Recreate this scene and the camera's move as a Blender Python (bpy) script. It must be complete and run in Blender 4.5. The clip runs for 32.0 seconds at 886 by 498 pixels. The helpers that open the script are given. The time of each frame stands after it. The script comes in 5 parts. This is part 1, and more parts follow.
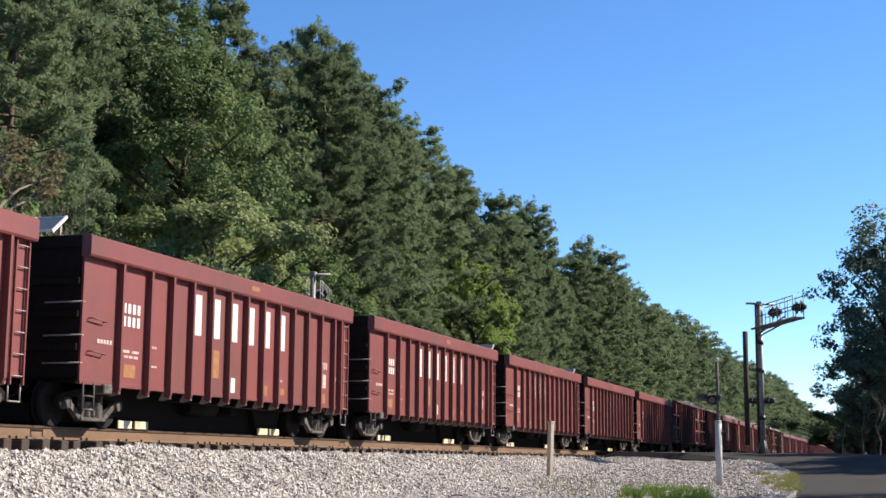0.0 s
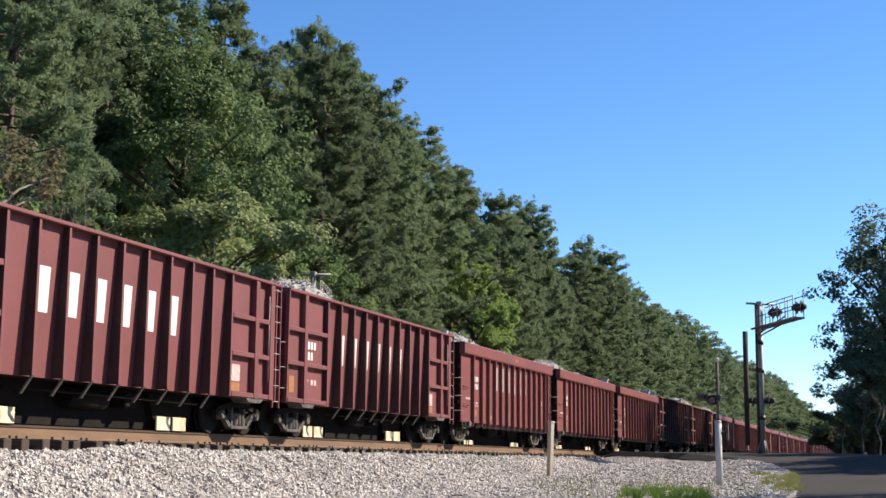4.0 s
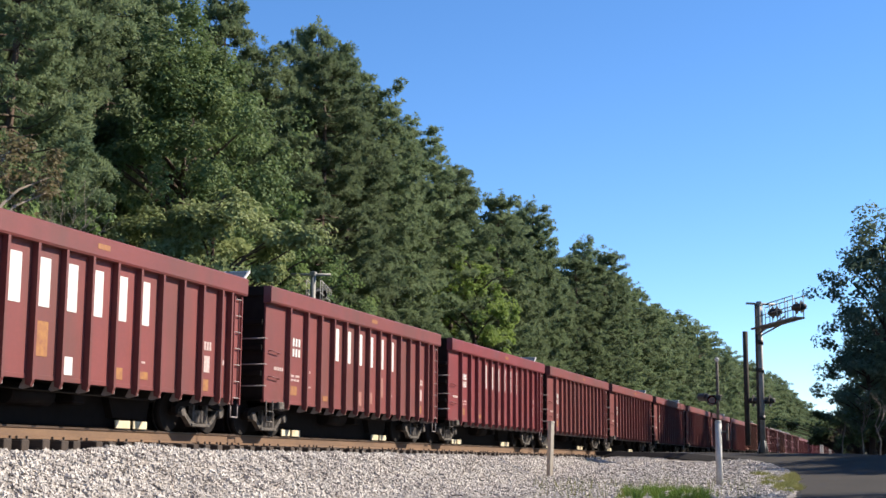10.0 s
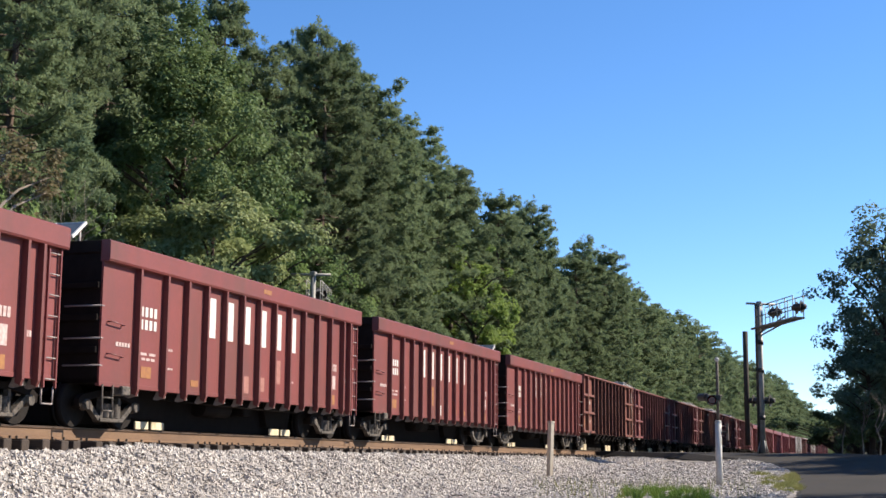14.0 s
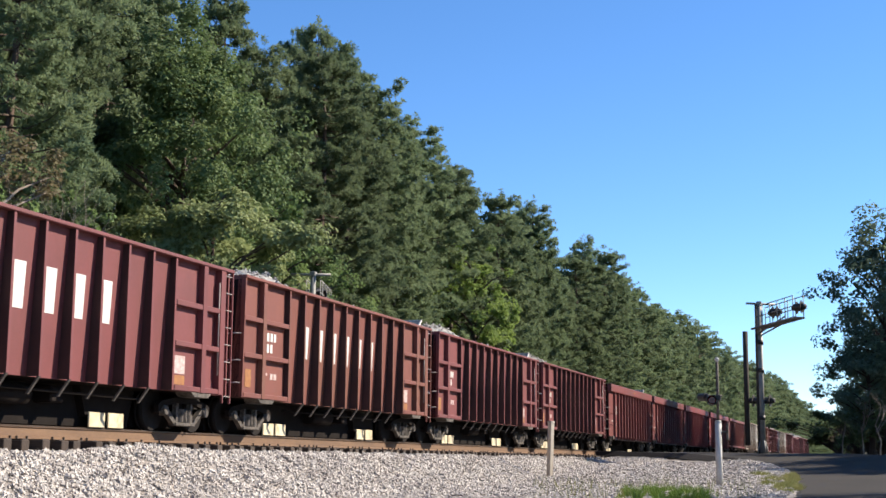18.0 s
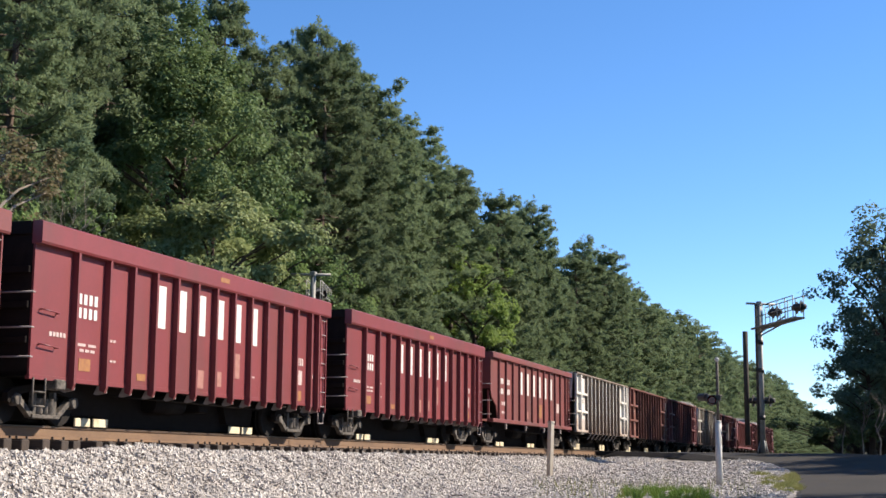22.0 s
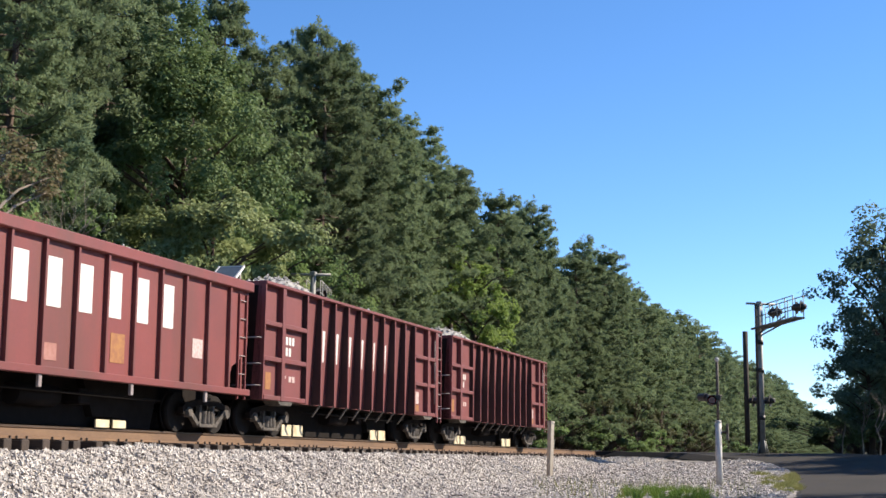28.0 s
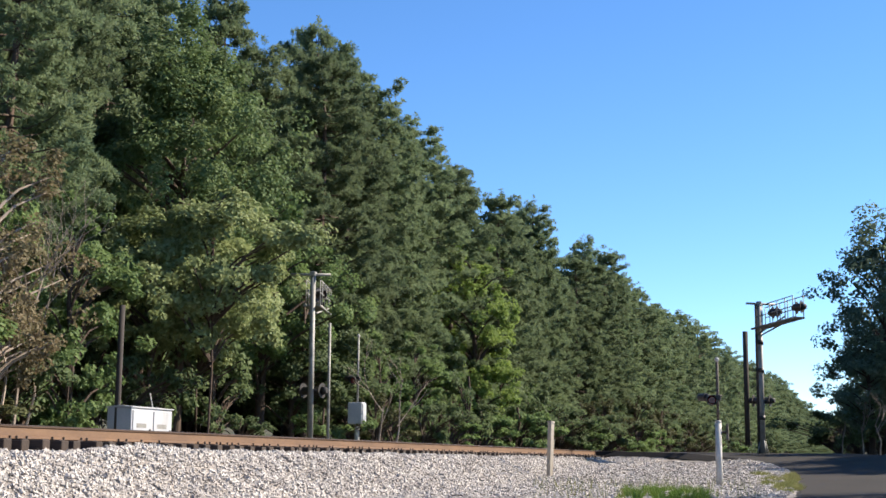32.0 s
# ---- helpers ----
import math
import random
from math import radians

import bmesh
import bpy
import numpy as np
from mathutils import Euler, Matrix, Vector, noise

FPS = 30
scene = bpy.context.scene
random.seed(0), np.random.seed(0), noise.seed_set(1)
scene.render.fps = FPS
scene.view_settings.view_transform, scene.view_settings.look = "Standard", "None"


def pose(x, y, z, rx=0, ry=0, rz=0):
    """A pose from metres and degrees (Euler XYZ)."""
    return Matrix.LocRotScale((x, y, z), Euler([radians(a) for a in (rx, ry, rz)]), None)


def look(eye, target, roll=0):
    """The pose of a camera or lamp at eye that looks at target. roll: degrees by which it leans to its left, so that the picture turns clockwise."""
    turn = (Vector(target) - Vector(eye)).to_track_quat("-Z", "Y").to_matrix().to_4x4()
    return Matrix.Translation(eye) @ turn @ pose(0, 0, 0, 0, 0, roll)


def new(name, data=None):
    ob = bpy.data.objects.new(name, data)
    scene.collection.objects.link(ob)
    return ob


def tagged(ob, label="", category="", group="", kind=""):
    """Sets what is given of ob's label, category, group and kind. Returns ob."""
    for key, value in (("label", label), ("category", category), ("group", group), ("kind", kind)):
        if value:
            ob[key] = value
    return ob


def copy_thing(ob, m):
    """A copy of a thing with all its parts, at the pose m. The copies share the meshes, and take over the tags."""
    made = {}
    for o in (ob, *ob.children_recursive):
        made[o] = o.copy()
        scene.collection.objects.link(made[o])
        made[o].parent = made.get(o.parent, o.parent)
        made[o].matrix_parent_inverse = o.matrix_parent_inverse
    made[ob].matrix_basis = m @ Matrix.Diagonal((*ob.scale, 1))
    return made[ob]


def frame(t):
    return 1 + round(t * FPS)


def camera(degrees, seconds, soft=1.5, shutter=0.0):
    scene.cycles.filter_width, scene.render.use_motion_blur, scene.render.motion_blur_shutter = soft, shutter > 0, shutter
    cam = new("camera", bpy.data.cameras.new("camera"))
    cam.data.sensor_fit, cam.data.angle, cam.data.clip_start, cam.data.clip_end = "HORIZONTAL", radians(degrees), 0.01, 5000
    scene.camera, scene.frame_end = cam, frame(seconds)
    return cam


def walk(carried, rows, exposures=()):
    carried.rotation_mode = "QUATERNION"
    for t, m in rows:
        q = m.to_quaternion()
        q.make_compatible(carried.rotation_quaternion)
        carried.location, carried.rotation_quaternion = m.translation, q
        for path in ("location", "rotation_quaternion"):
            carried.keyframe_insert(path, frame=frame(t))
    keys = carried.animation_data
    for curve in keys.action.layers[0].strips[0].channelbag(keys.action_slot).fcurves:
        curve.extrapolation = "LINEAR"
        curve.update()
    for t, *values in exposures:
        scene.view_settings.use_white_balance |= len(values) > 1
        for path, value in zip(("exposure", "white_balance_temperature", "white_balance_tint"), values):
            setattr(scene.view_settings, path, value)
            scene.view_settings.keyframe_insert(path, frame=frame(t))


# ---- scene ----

# camera: a tripod beside the line, a little lower than the rails
EYE = (0.0, 0.0, -0.5645)
FWD = (-0.30195, 0.94134, 0.15112)
cam = camera(35.48, 32.0, soft=1.55)
VIEW = look(EYE, tuple(e + 100 * f for e, f in zip(EYE, FWD)), 0.43)
walk(cam, [(0.0, VIEW), (32.0, VIEW)], [(0.0, 1.04), (13.0, 1.04), (19.0, 1.10), (24.0, 1.0), (28.0, 1.07), (31.0, 1.18), (32.0, 1.18)])

# ---- light ----
SUN_EL, SUN_AZ = radians(36), radians(32)       # azimuth from +X towards +Y
SUN_DIR = Vector((math.cos(SUN_EL) * math.cos(SUN_AZ), math.cos(SUN_EL) * math.sin(SUN_AZ), math.sin(SUN_EL)))
world = bpy.data.worlds.new("sky")
scene.world = world
world.use_nodes = True
wn = world.node_tree
sky = wn.nodes.new("ShaderNodeTexSky")
sky.sky_type, sky.sun_disc = "NISHITA", False
sky.sun_elevation, sky.sun_rotation = SUN_EL, radians(90) - SUN_AZ
sky.altitude = 2500
sky.air_density, sky.dust_density, sky.ozone_density = 1.0, 0.0, 4.0
wn.nodes["Background"].inputs["Strength"].default_value = 0.105
deep = wn.nodes.new("ShaderNodeHueSaturation")
deep.inputs["Saturation"].default_value, deep.inputs["Hue"].default_value = 1.15, 0.502
wn.links.new(sky.outputs["Color"], deep.inputs["Color"])
wn.links.new(deep.outputs["Color"], wn.nodes["Background"].inputs["Color"])
sun_data = bpy.data.lights.new("sun", "SUN")
sun_data.energy, sun_data.angle, sun_data.color = 5.0, radians(0.53), (1.0, 0.89, 0.74)
sun_ob = new("sun", sun_data)
sun_ob.matrix_world = look(tuple(SUN_DIR * 200), (0, 0, 0))

# ---- materials ----


def mat(name, c1, c2=None, rough=0.6, metal=0.0, scale=4.0, fine=40.0, bump=0.15, dist=0.01, per=0.0, spec=0.5, stretch=(1, 1, 1), dirt=None, splash=None):
    """Two-scale noise between c1 and c2, fine bump, optional per-piece variation and dirt streaks."""
    m = bpy.data.materials.new(name)
    m.use_nodes = True
    nt = m.node_tree
    N, K = nt.nodes, nt.links
    b = N["Principled BSDF"]
    c2 = c2 or tuple(v * 0.75 for v in c1)
    tc = N.new("ShaderNodeTexCoord")
    mp = N.new("ShaderNodeMapping")
    mp.inputs["Scale"].default_value = stretch
    K.new(tc.outputs["Object"], mp.inputs["Vector"])
    n1, n2 = N.new("ShaderNodeTexNoise"), N.new("ShaderNodeTexNoise")
    n1.inputs["Scale"].default_value, n1.inputs["Detail"].default_value = scale, 5
    n2.inputs["Scale"].default_value, n2.inputs["Detail"].default_value = fine, 3
    for n in (n1, n2):
        K.new(mp.outputs[0], n.inputs["Vector"])
    ramp = N.new("ShaderNodeMapRange")
    ramp.inputs[1].default_value, ramp.inputs[2].default_value = 0.32, 0.68
    add = N.new("ShaderNodeMath")
    add.operation = "MULTIPLY_ADD"
    add.inputs[1].default_value = 0.35
    K.new(n2.outputs["Fac"], add.inputs[0])
    sc = N.new("ShaderNodeMath")
    sc.operation = "MULTIPLY"
    sc.inputs[1].default_value = 0.68
    K.new(n1.outputs["Fac"], sc.inputs[0])
    K.new(sc.outputs[0], add.inputs[2])
    K.new(add.outputs[0], ramp.inputs[0])
    mix = N.new("ShaderNodeMix")
    mix.data_type = "RGBA"
    mix.inputs[6].default_value, mix.inputs[7].default_value = (*c1, 1), (*c2, 1)
    K.new(ramp.outputs[0], mix.inputs[0])
    out = mix.outputs[2]
    if dirt:
        n3 = N.new("ShaderNodeTexNoise")
        n3.inputs["Scale"].default_value, n3.inputs["Detail"].default_value = dirt[1], 6
        mp3 = N.new("ShaderNodeMapping")
        mp3.inputs["Scale"].default_value = dirt[2]
        K.new(tc.outputs["Object"], mp3.inputs["Vector"])
        K.new(mp3.outputs[0], n3.inputs["Vector"])
        r3 = N.new("ShaderNodeMapRange")
        r3.inputs[1].default_value, r3.inputs[2].default_value, r3.inputs[4].default_value = dirt[3], dirt[3] + 0.2, dirt[4]
        K.new(n3.outputs["Fac"], r3.inputs[0])
        m3 = N.new("ShaderNodeMix")
        m3.data_type = "RGBA"
        m3.inputs[7].default_value = (*dirt[0], 1)
        K.new(r3.outputs[0], m3.inputs[0])
        K.new(out, m3.inputs[6])
        out = m3.outputs[2]
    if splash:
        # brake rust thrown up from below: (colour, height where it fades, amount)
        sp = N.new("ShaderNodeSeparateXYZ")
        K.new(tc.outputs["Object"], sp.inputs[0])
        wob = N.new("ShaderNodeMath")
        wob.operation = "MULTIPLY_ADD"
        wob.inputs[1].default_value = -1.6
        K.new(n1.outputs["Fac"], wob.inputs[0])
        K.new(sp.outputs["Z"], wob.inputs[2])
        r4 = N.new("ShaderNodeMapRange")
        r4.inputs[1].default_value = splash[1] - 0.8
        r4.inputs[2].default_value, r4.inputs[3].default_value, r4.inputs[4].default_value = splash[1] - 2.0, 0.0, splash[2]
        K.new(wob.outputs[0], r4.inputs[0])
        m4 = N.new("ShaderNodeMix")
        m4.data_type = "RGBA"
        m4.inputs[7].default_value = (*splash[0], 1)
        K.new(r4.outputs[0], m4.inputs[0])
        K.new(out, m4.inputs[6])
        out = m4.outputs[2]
    if per:
        oi, ge = N.new("ShaderNodeObjectInfo"), N.new("ShaderNodeNewGeometry")
        a = N.new("ShaderNodeMath")
        a.operation = "ADD"
        K.new(oi.outputs["Random"], a.inputs[0])
        K.new(ge.outputs["Random Per Island"], a.inputs[1])
        r = N.new("ShaderNodeMapRange")
        r.inputs[2].default_value, r.inputs[3].default_value, r.inputs[4].default_value = 2.0, 1 - per, 1 + per
        K.new(a.outputs[0], r.inputs[0])
        h = N.new("ShaderNodeHueSaturation")
        K.new(r.outputs[0], h.inputs["Value"])
        K.new(out, h.inputs["Color"])
        out = h.outputs[0]
    K.new(out, b.inputs["Base Color"])
    b.inputs["Roughness"].default_value, b.inputs["Metallic"].default_value = rough, metal
    b.inputs["Specular IOR Level"].default_value = spec
    if bump:
        bp = N.new("ShaderNodeBump")
        bp.inputs["Strength"].default_value, bp.inputs["Distance"].default_value = bump, dist
        K.new(n2.outputs["Fac"], bp.inputs["Height"])
        K.new(bp.outputs[0], b.inputs["Normal"])
    return m


def leafmat(name, c1, c2, back=0.3, per=0.35):
    """Leaves: colour differs from leaf to leaf and from tree to tree, and some light passes through."""
    m = bpy.data.materials.new(name)
    m.use_nodes = True
    nt = m.node_tree
    N, K = nt.nodes, nt.links
    ge, oi, tc, no = (N.new("ShaderNode" + k) for k in ("NewGeometry", "ObjectInfo", "TexCoord", "TexNoise"))
    no.inputs["Scale"].default_value, no.inputs["Detail"].default_value = 0.45, 3
    K.new(tc.outputs["Object"], no.inputs["Vector"])
    f = N.new("ShaderNodeMath")
    f.operation = "MULTIPLY_ADD"
    f.inputs[1].default_value = 0.45
    K.new(ge.outputs["Random Per Island"], f.inputs[0])
    g = N.new("ShaderNodeMapRange")
    g.inputs[1].default_value, g.inputs[2].default_value, g.inputs[4].default_value = 0.3, 0.7, 0.6
    K.new(no.outputs["Fac"], g.inputs[0])
    K.new(g.outputs[0], f.inputs[2])
    mix = N.new("ShaderNodeMix")
    mix.data_type = "RGBA"
    mix.inputs[6].default_value, mix.inputs[7].default_value = (*c1, 1), (*c2, 1)
    K.new(f.outputs[0], mix.inputs[0])
    r = N.new("ShaderNodeMapRange")
    r.inputs[3].default_value, r.inputs[4].default_value = 1 - per, 1 + per
    K.new(oi.outputs["Random"], r.inputs[0])
    h = N.new("ShaderNodeHueSaturation")
    K.new(r.outputs[0], h.inputs["Value"])
    K.new(mix.outputs[2], h.inputs["Color"])
    b = N["Principled BSDF"]
    b.inputs["Roughness"].default_value, b.inputs["Specular IOR Level"].default_value = 0.6, 0.15
    K.new(h.outputs[0], b.inputs["Base Color"])
    tl = N.new("ShaderNodeBsdfTranslucent")
    K.new(h.outputs[0], tl.inputs["Color"])
    ms = N.new("ShaderNodeMixShader")
    ms.inputs[0].default_value = back
    K.new(b.outputs[0], ms.inputs[1])
    K.new(tl.outputs[0], ms.inputs[2])
    K.new(ms.outputs[0], N["Material Output"].inputs["Surface"])
    return m


RUSTY = ((0.116, 0.0544, 0.029), 1.1, (1, 0.5, 0.22), 0.56, 0.7)
M_RED = mat("red_paint", (0.167, 0.0341, 0.0312), (0.123, 0.0276, 0.0261), 0.55, scale=0.9, fine=14, bump=0.06, dirt=((0.0726, 0.0327, 0.0254), 0.9, (1, 1, 0.18), 0.53, 0.6), per=0.07)
M_CRIM = mat("crimson_paint", (0.171, 0.0261, 0.0305), (0.134, 0.0203, 0.0232), 0.5, scale=0.9, fine=14, bump=0.05, dirt=((0.0871, 0.029, 0.0254), 0.9, (1, 1, 0.18), 0.54, 0.6), per=0.06)
M_DARK = mat("oxide_red_paint", (0.152, 0.035, 0.036), (0.112, 0.027, 0.027), 0.6, scale=0.9, fine=14, bump=0.07, dirt=((0.075, 0.026, 0.02), 0.8, (1, 1, 0.2), 0.56, 0.5), per=0.08)
# red side-post web: the shade on its face is put into the colour
M_WEB = mat("web_shade_paint", (0.05, 0.018, 0.016), (0.03, 0.012, 0.011), 0.75, scale=1.5, fine=14, bump=0.07, per=0.06)
# rust stain, and on the white post webs shade put into the colour
M_WEBW = mat("rust_and_shade_paint", (0.24, 0.19, 0.15), (0.09, 0.055, 0.04), 0.75, scale=1.2, fine=14, bump=0.07, stretch=(1, 1, 0.3), per=0.06)
M_BROWN = mat("faded_brown_paint", (0.163, 0.048, 0.034), (0.122, 0.036, 0.027), 0.6, scale=0.9, fine=14, bump=0.07, dirt=RUSTY, per=0.06)
M_TAN = mat("rust_stained_white_paint", (0.56, 0.54, 0.50), (0.45, 0.41, 0.36), 0.6, scale=0.8, fine=12, bump=0.05, dirt=((0.20, 0.115, 0.065), 0.9, (1, 1, 0.3), 0.5, 0.65), per=0.05, splash=((0.20, 0.11, 0.065), 2.15, 0.85))
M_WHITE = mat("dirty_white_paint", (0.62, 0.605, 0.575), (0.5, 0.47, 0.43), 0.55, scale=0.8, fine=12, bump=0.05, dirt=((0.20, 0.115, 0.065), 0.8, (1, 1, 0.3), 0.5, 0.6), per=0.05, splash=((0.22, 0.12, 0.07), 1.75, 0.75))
M_LET = mat("white_lettering", (0.624, 0.61, 0.581), (0.523, 0.501, 0.472), 0.5, scale=3, fine=30, bump=0.02)
M_LETK = mat("dark_lettering", (0.0436, 0.0399, 0.0363), (0.0726, 0.0653, 0.0581), 0.5, bump=0.02)
M_MARK = mat("worn_stencil", (0.523, 0.436, 0.407), (0.327, 0.203, 0.189), 0.6, scale=14, fine=60, bump=0.02)
M_YEL = mat("yellow_patch", (0.319, 0.149, 0.0363), (0.203, 0.0726, 0.0327), 0.6, scale=9, fine=50, bump=0.02)
M_PINK = mat("faded_patch", (0.327, 0.16, 0.131), (0.24, 0.0944, 0.0726), 0.6, scale=9, fine=50, bump=0.02)
M_CREAM = mat("cream_door_paint", (0.581, 0.523, 0.392), (0.494, 0.392, 0.232), 0.6, scale=5, fine=30, dirt=((0.218, 0.145, 0.0726), 4, (1, 1, 1), 0.55, 0.7), per=0.15)
# grimy underparts; its near-black also stands for shade on ends and frames
M_UNDER = mat("grime_and_shade_steel", (0.0145, 0.0109, 0.00944), (0.00799, 0.00581, 0.00508), 0.85, spec=0.12, scale=5, fine=30, bump=0.25, per=0.2)
M_TRUCK = mat("dusty_cast_steel", (0.14, 0.116, 0.098), (0.014, 0.012, 0.010), 0.85, scale=6, fine=24, bump=0.3, per=0.15)
M_WHEEL = mat("wheel_steel", (0.018, 0.014, 0.012), (0.009, 0.0075, 0.007), 0.85, scale=6, fine=30, spec=0.2)
M_GALV = mat("galvanised_steel", (0.30, 0.295, 0.275), (0.17, 0.165, 0.15), 0.6, metal=0.2, scale=3, fine=22, bump=0.05)
M_ROD = mat("pale_grab_steel", (0.305, 0.269, 0.254), (0.189, 0.145, 0.138), 0.55, scale=8, fine=30, bump=0.03)
M_PV = mat("solar_glass", (0.0726, 0.0871, 0.0944), (0.102, 0.116, 0.123), 0.25, scale=8, fine=20, bump=0.0)
M_STONE = mat("crushed_stone", (0.42, 0.40, 0.375), (0.20, 0.185, 0.17), 0.9, scale=6, fine=45, bump=0.6, dist=0.03, per=0.4)
M_BAL = mat("ballast", (0.36, 0.32, 0.285), (0.15, 0.13, 0.115), 0.95, scale=1.2, fine=16, bump=0.9, dist=0.05)
M_STN = mat("ballast_stone", (0.50, 0.46, 0.415), (0.24, 0.21, 0.186), 0.85, scale=2, fine=30, bump=0.3, per=0.6)
M_RAIL = mat("rusty_rail", (0.165, 0.092, 0.048), (0.105, 0.058, 0.032), 0.75, scale=3, fine=30, bump=0.2, stretch=(1, 0.3, 1))
M_HEAD = mat("rail_head", (0.0944, 0.0617, 0.0436), (0.0653, 0.0436, 0.0327), 0.45, metal=0.4, scale=4, fine=40, bump=0.1, stretch=(1, 0.2, 1))
M_TIE = mat("weathered_tie", (0.0617, 0.0407, 0.029), (0.029, 0.0203, 0.016), 0.9, scale=3, fine=25, bump=0.6, per=0.3, stretch=(0.3, 2, 2))
M_ANCH = mat("rail_anchor_steel", (0.0363, 0.0218, 0.016), (0.0218, 0.0145, 0.0116), 0.8, scale=10)
M_ASPH = mat("asphalt", (0.033, 0.028, 0.024), (0.021, 0.018, 0.0155), 0.95, scale=0.5, fine=60, bump=0.5, dist=0.01, spec=0.25)
M_PANEL = mat("crossing_rubber", (0.036, 0.030, 0.026), (0.022, 0.019, 0.017), 0.9, scale=2, fine=30, per=0.2, spec=0.25)
M_GROUND = mat("forest_floor", (0.0653, 0.0544, 0.0327), (0.0363, 0.0436, 0.0181), 0.95, scale=0.4, fine=6, bump=0.8, dist=0.1)
M_GRASS = leafmat("grass_blades", (0.0726, 0.138, 0.0218), (0.145, 0.203, 0.0436), 0.35, 0.1)
M_DRY = leafmat("dry_grass", (0.27, 0.25, 0.10), (0.17, 0.19, 0.06), 0.3, 0.1)
M_BARK = mat("pine_bark", (0.0944, 0.0617, 0.0436), (0.0508, 0.0363, 0.0276), 0.95, scale=3, fine=18, bump=0.9, dist=0.03, stretch=(1, 1, 0.3), per=0.2)
M_BARE = mat("bare_twig", (0.34, 0.28, 0.225), (0.22, 0.175, 0.14), 0.9, scale=5, fine=20, per=0.2)
M_PINE = leafmat("pine_needles", (0.108, 0.156, 0.082), (0.20, 0.245, 0.13), 0.48, 0.2)
M_LEAF = leafmat("broad_leaves", (0.092, 0.158, 0.052), (0.205, 0.275, 0.108), 0.45, 0.12)
M_TULIP = leafmat("tulip_tree_leaves", (0.088, 0.145, 0.052), (0.205, 0.268, 0.115), 0.38, 0.1)
M_LIME = leafmat("lime_leaves", (0.165, 0.245, 0.06), (0.26, 0.345, 0.095), 0.48, 0.1)
M_YELL = leafmat("yellow_green_leaves", (0.175, 0.22, 0.09), (0.31, 0.355, 0.165), 0.42, 0.1)
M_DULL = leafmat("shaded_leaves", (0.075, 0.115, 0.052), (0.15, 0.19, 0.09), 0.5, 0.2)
M_ROAD = leafmat("roadside_leaves", (0.115, 0.165, 0.105), (0.205, 0.255, 0.165), 0.5, 0.15)
M_BRN = leafmat("withered_leaves", (0.23, 0.17, 0.105), (0.15, 0.145, 0.075), 0.4, 0.15)
M_OLIVE = leafmat("olive_leaves", (0.0799, 0.0907, 0.0399), (0.123, 0.123, 0.0581), 0.35, 0.15)
M_WPOST = mat("white_painted_post", (0.523, 0.508, 0.479), (0.363, 0.348, 0.327), 0.6, scale=3, fine=25, bump=0.1, dirt=((0.181, 0.145, 0.116), 3, (1, 1, 0.3), 0.55, 0.6))
M_WOOD = mat("weathered_post_wood", (0.45, 0.399, 0.327), (0.305, 0.254, 0.196), 0.9, scale=4, fine=30, bump=0.4, stretch=(1, 1, 0.2))
M_BLACK = mat("black_enamel", (0.0181, 0.0167, 0.016), (0.029, 0.0261, 0.0247), 0.5, bump=0.03)
M_RLENS = mat("red_lens", (0.247, 0.0254, 0.029), (0.181, 0.0218, 0.0218), 0.25, bump=0)
M_BOX = mat("aluminium_case", (0.479, 0.486, 0.501), (0.378, 0.385, 0.407), 0.5, metal=0.15, scale=2, fine=15, bump=0.05, dirt=((0.29, 0.276, 0.254), 2, (1, 1, 0.3), 0.55, 0.5))
M_POLE = mat("dark_creosote_pole", (0.0508, 0.0399, 0.0327), (0.029, 0.024, 0.0218), 0.9, scale=3, fine=20, bump=0.4)

# ---- mesh helpers ----


def box(bm, x0, x1, y0, y1, z0, z1, bev=0.0):
    """A box between the given limits, with chamfered edges if bev is set."""
    vs = [bm.verts.new((x, y, z)) for x in (x0, x1) for y in (y0, y1) for z in (z0, z1)]
    fs = [bm.faces.new([vs[i] for i in q]) for q in ((0, 1, 3, 2), (4, 6, 7, 5), (0, 4, 5, 1), (2, 3, 7, 6), (0, 2, 6, 4), (1, 5, 7, 3))]
    if bev:
        bmesh.ops.bevel(bm, geom=list({e for f in fs for e in f.edges}), offset=bev, segments=1, affect="EDGES")
    return bm


def tube(bm, a, b, r0, r1=None, n=8, cap=True):
    """A round bar from a to b."""
    a, b = Vector(a), Vector(b)
    r1 = r0 if r1 is None else r1
    w = (b - a).normalized()
    u = w.orthogonal().normalized()
    v = w.cross(u)
    rings = []
    for c, r in ((a, r0), (b, r1)):
        rings.append([bm.verts.new(c + r * (u * math.cos(k * math.tau / n) + v * math.sin(k * math.tau / n))) for k in range(n)])
    for k in range(n):
        f = bm.faces.new((rings[0][k], rings[0][(k + 1) % n], rings[1][(k + 1) % n], rings[1][k]))
        f.smooth = n > 5
    if cap:
        bm.faces.new(rings[0][::-1])
        bm.faces.new(rings[1])
    return bm


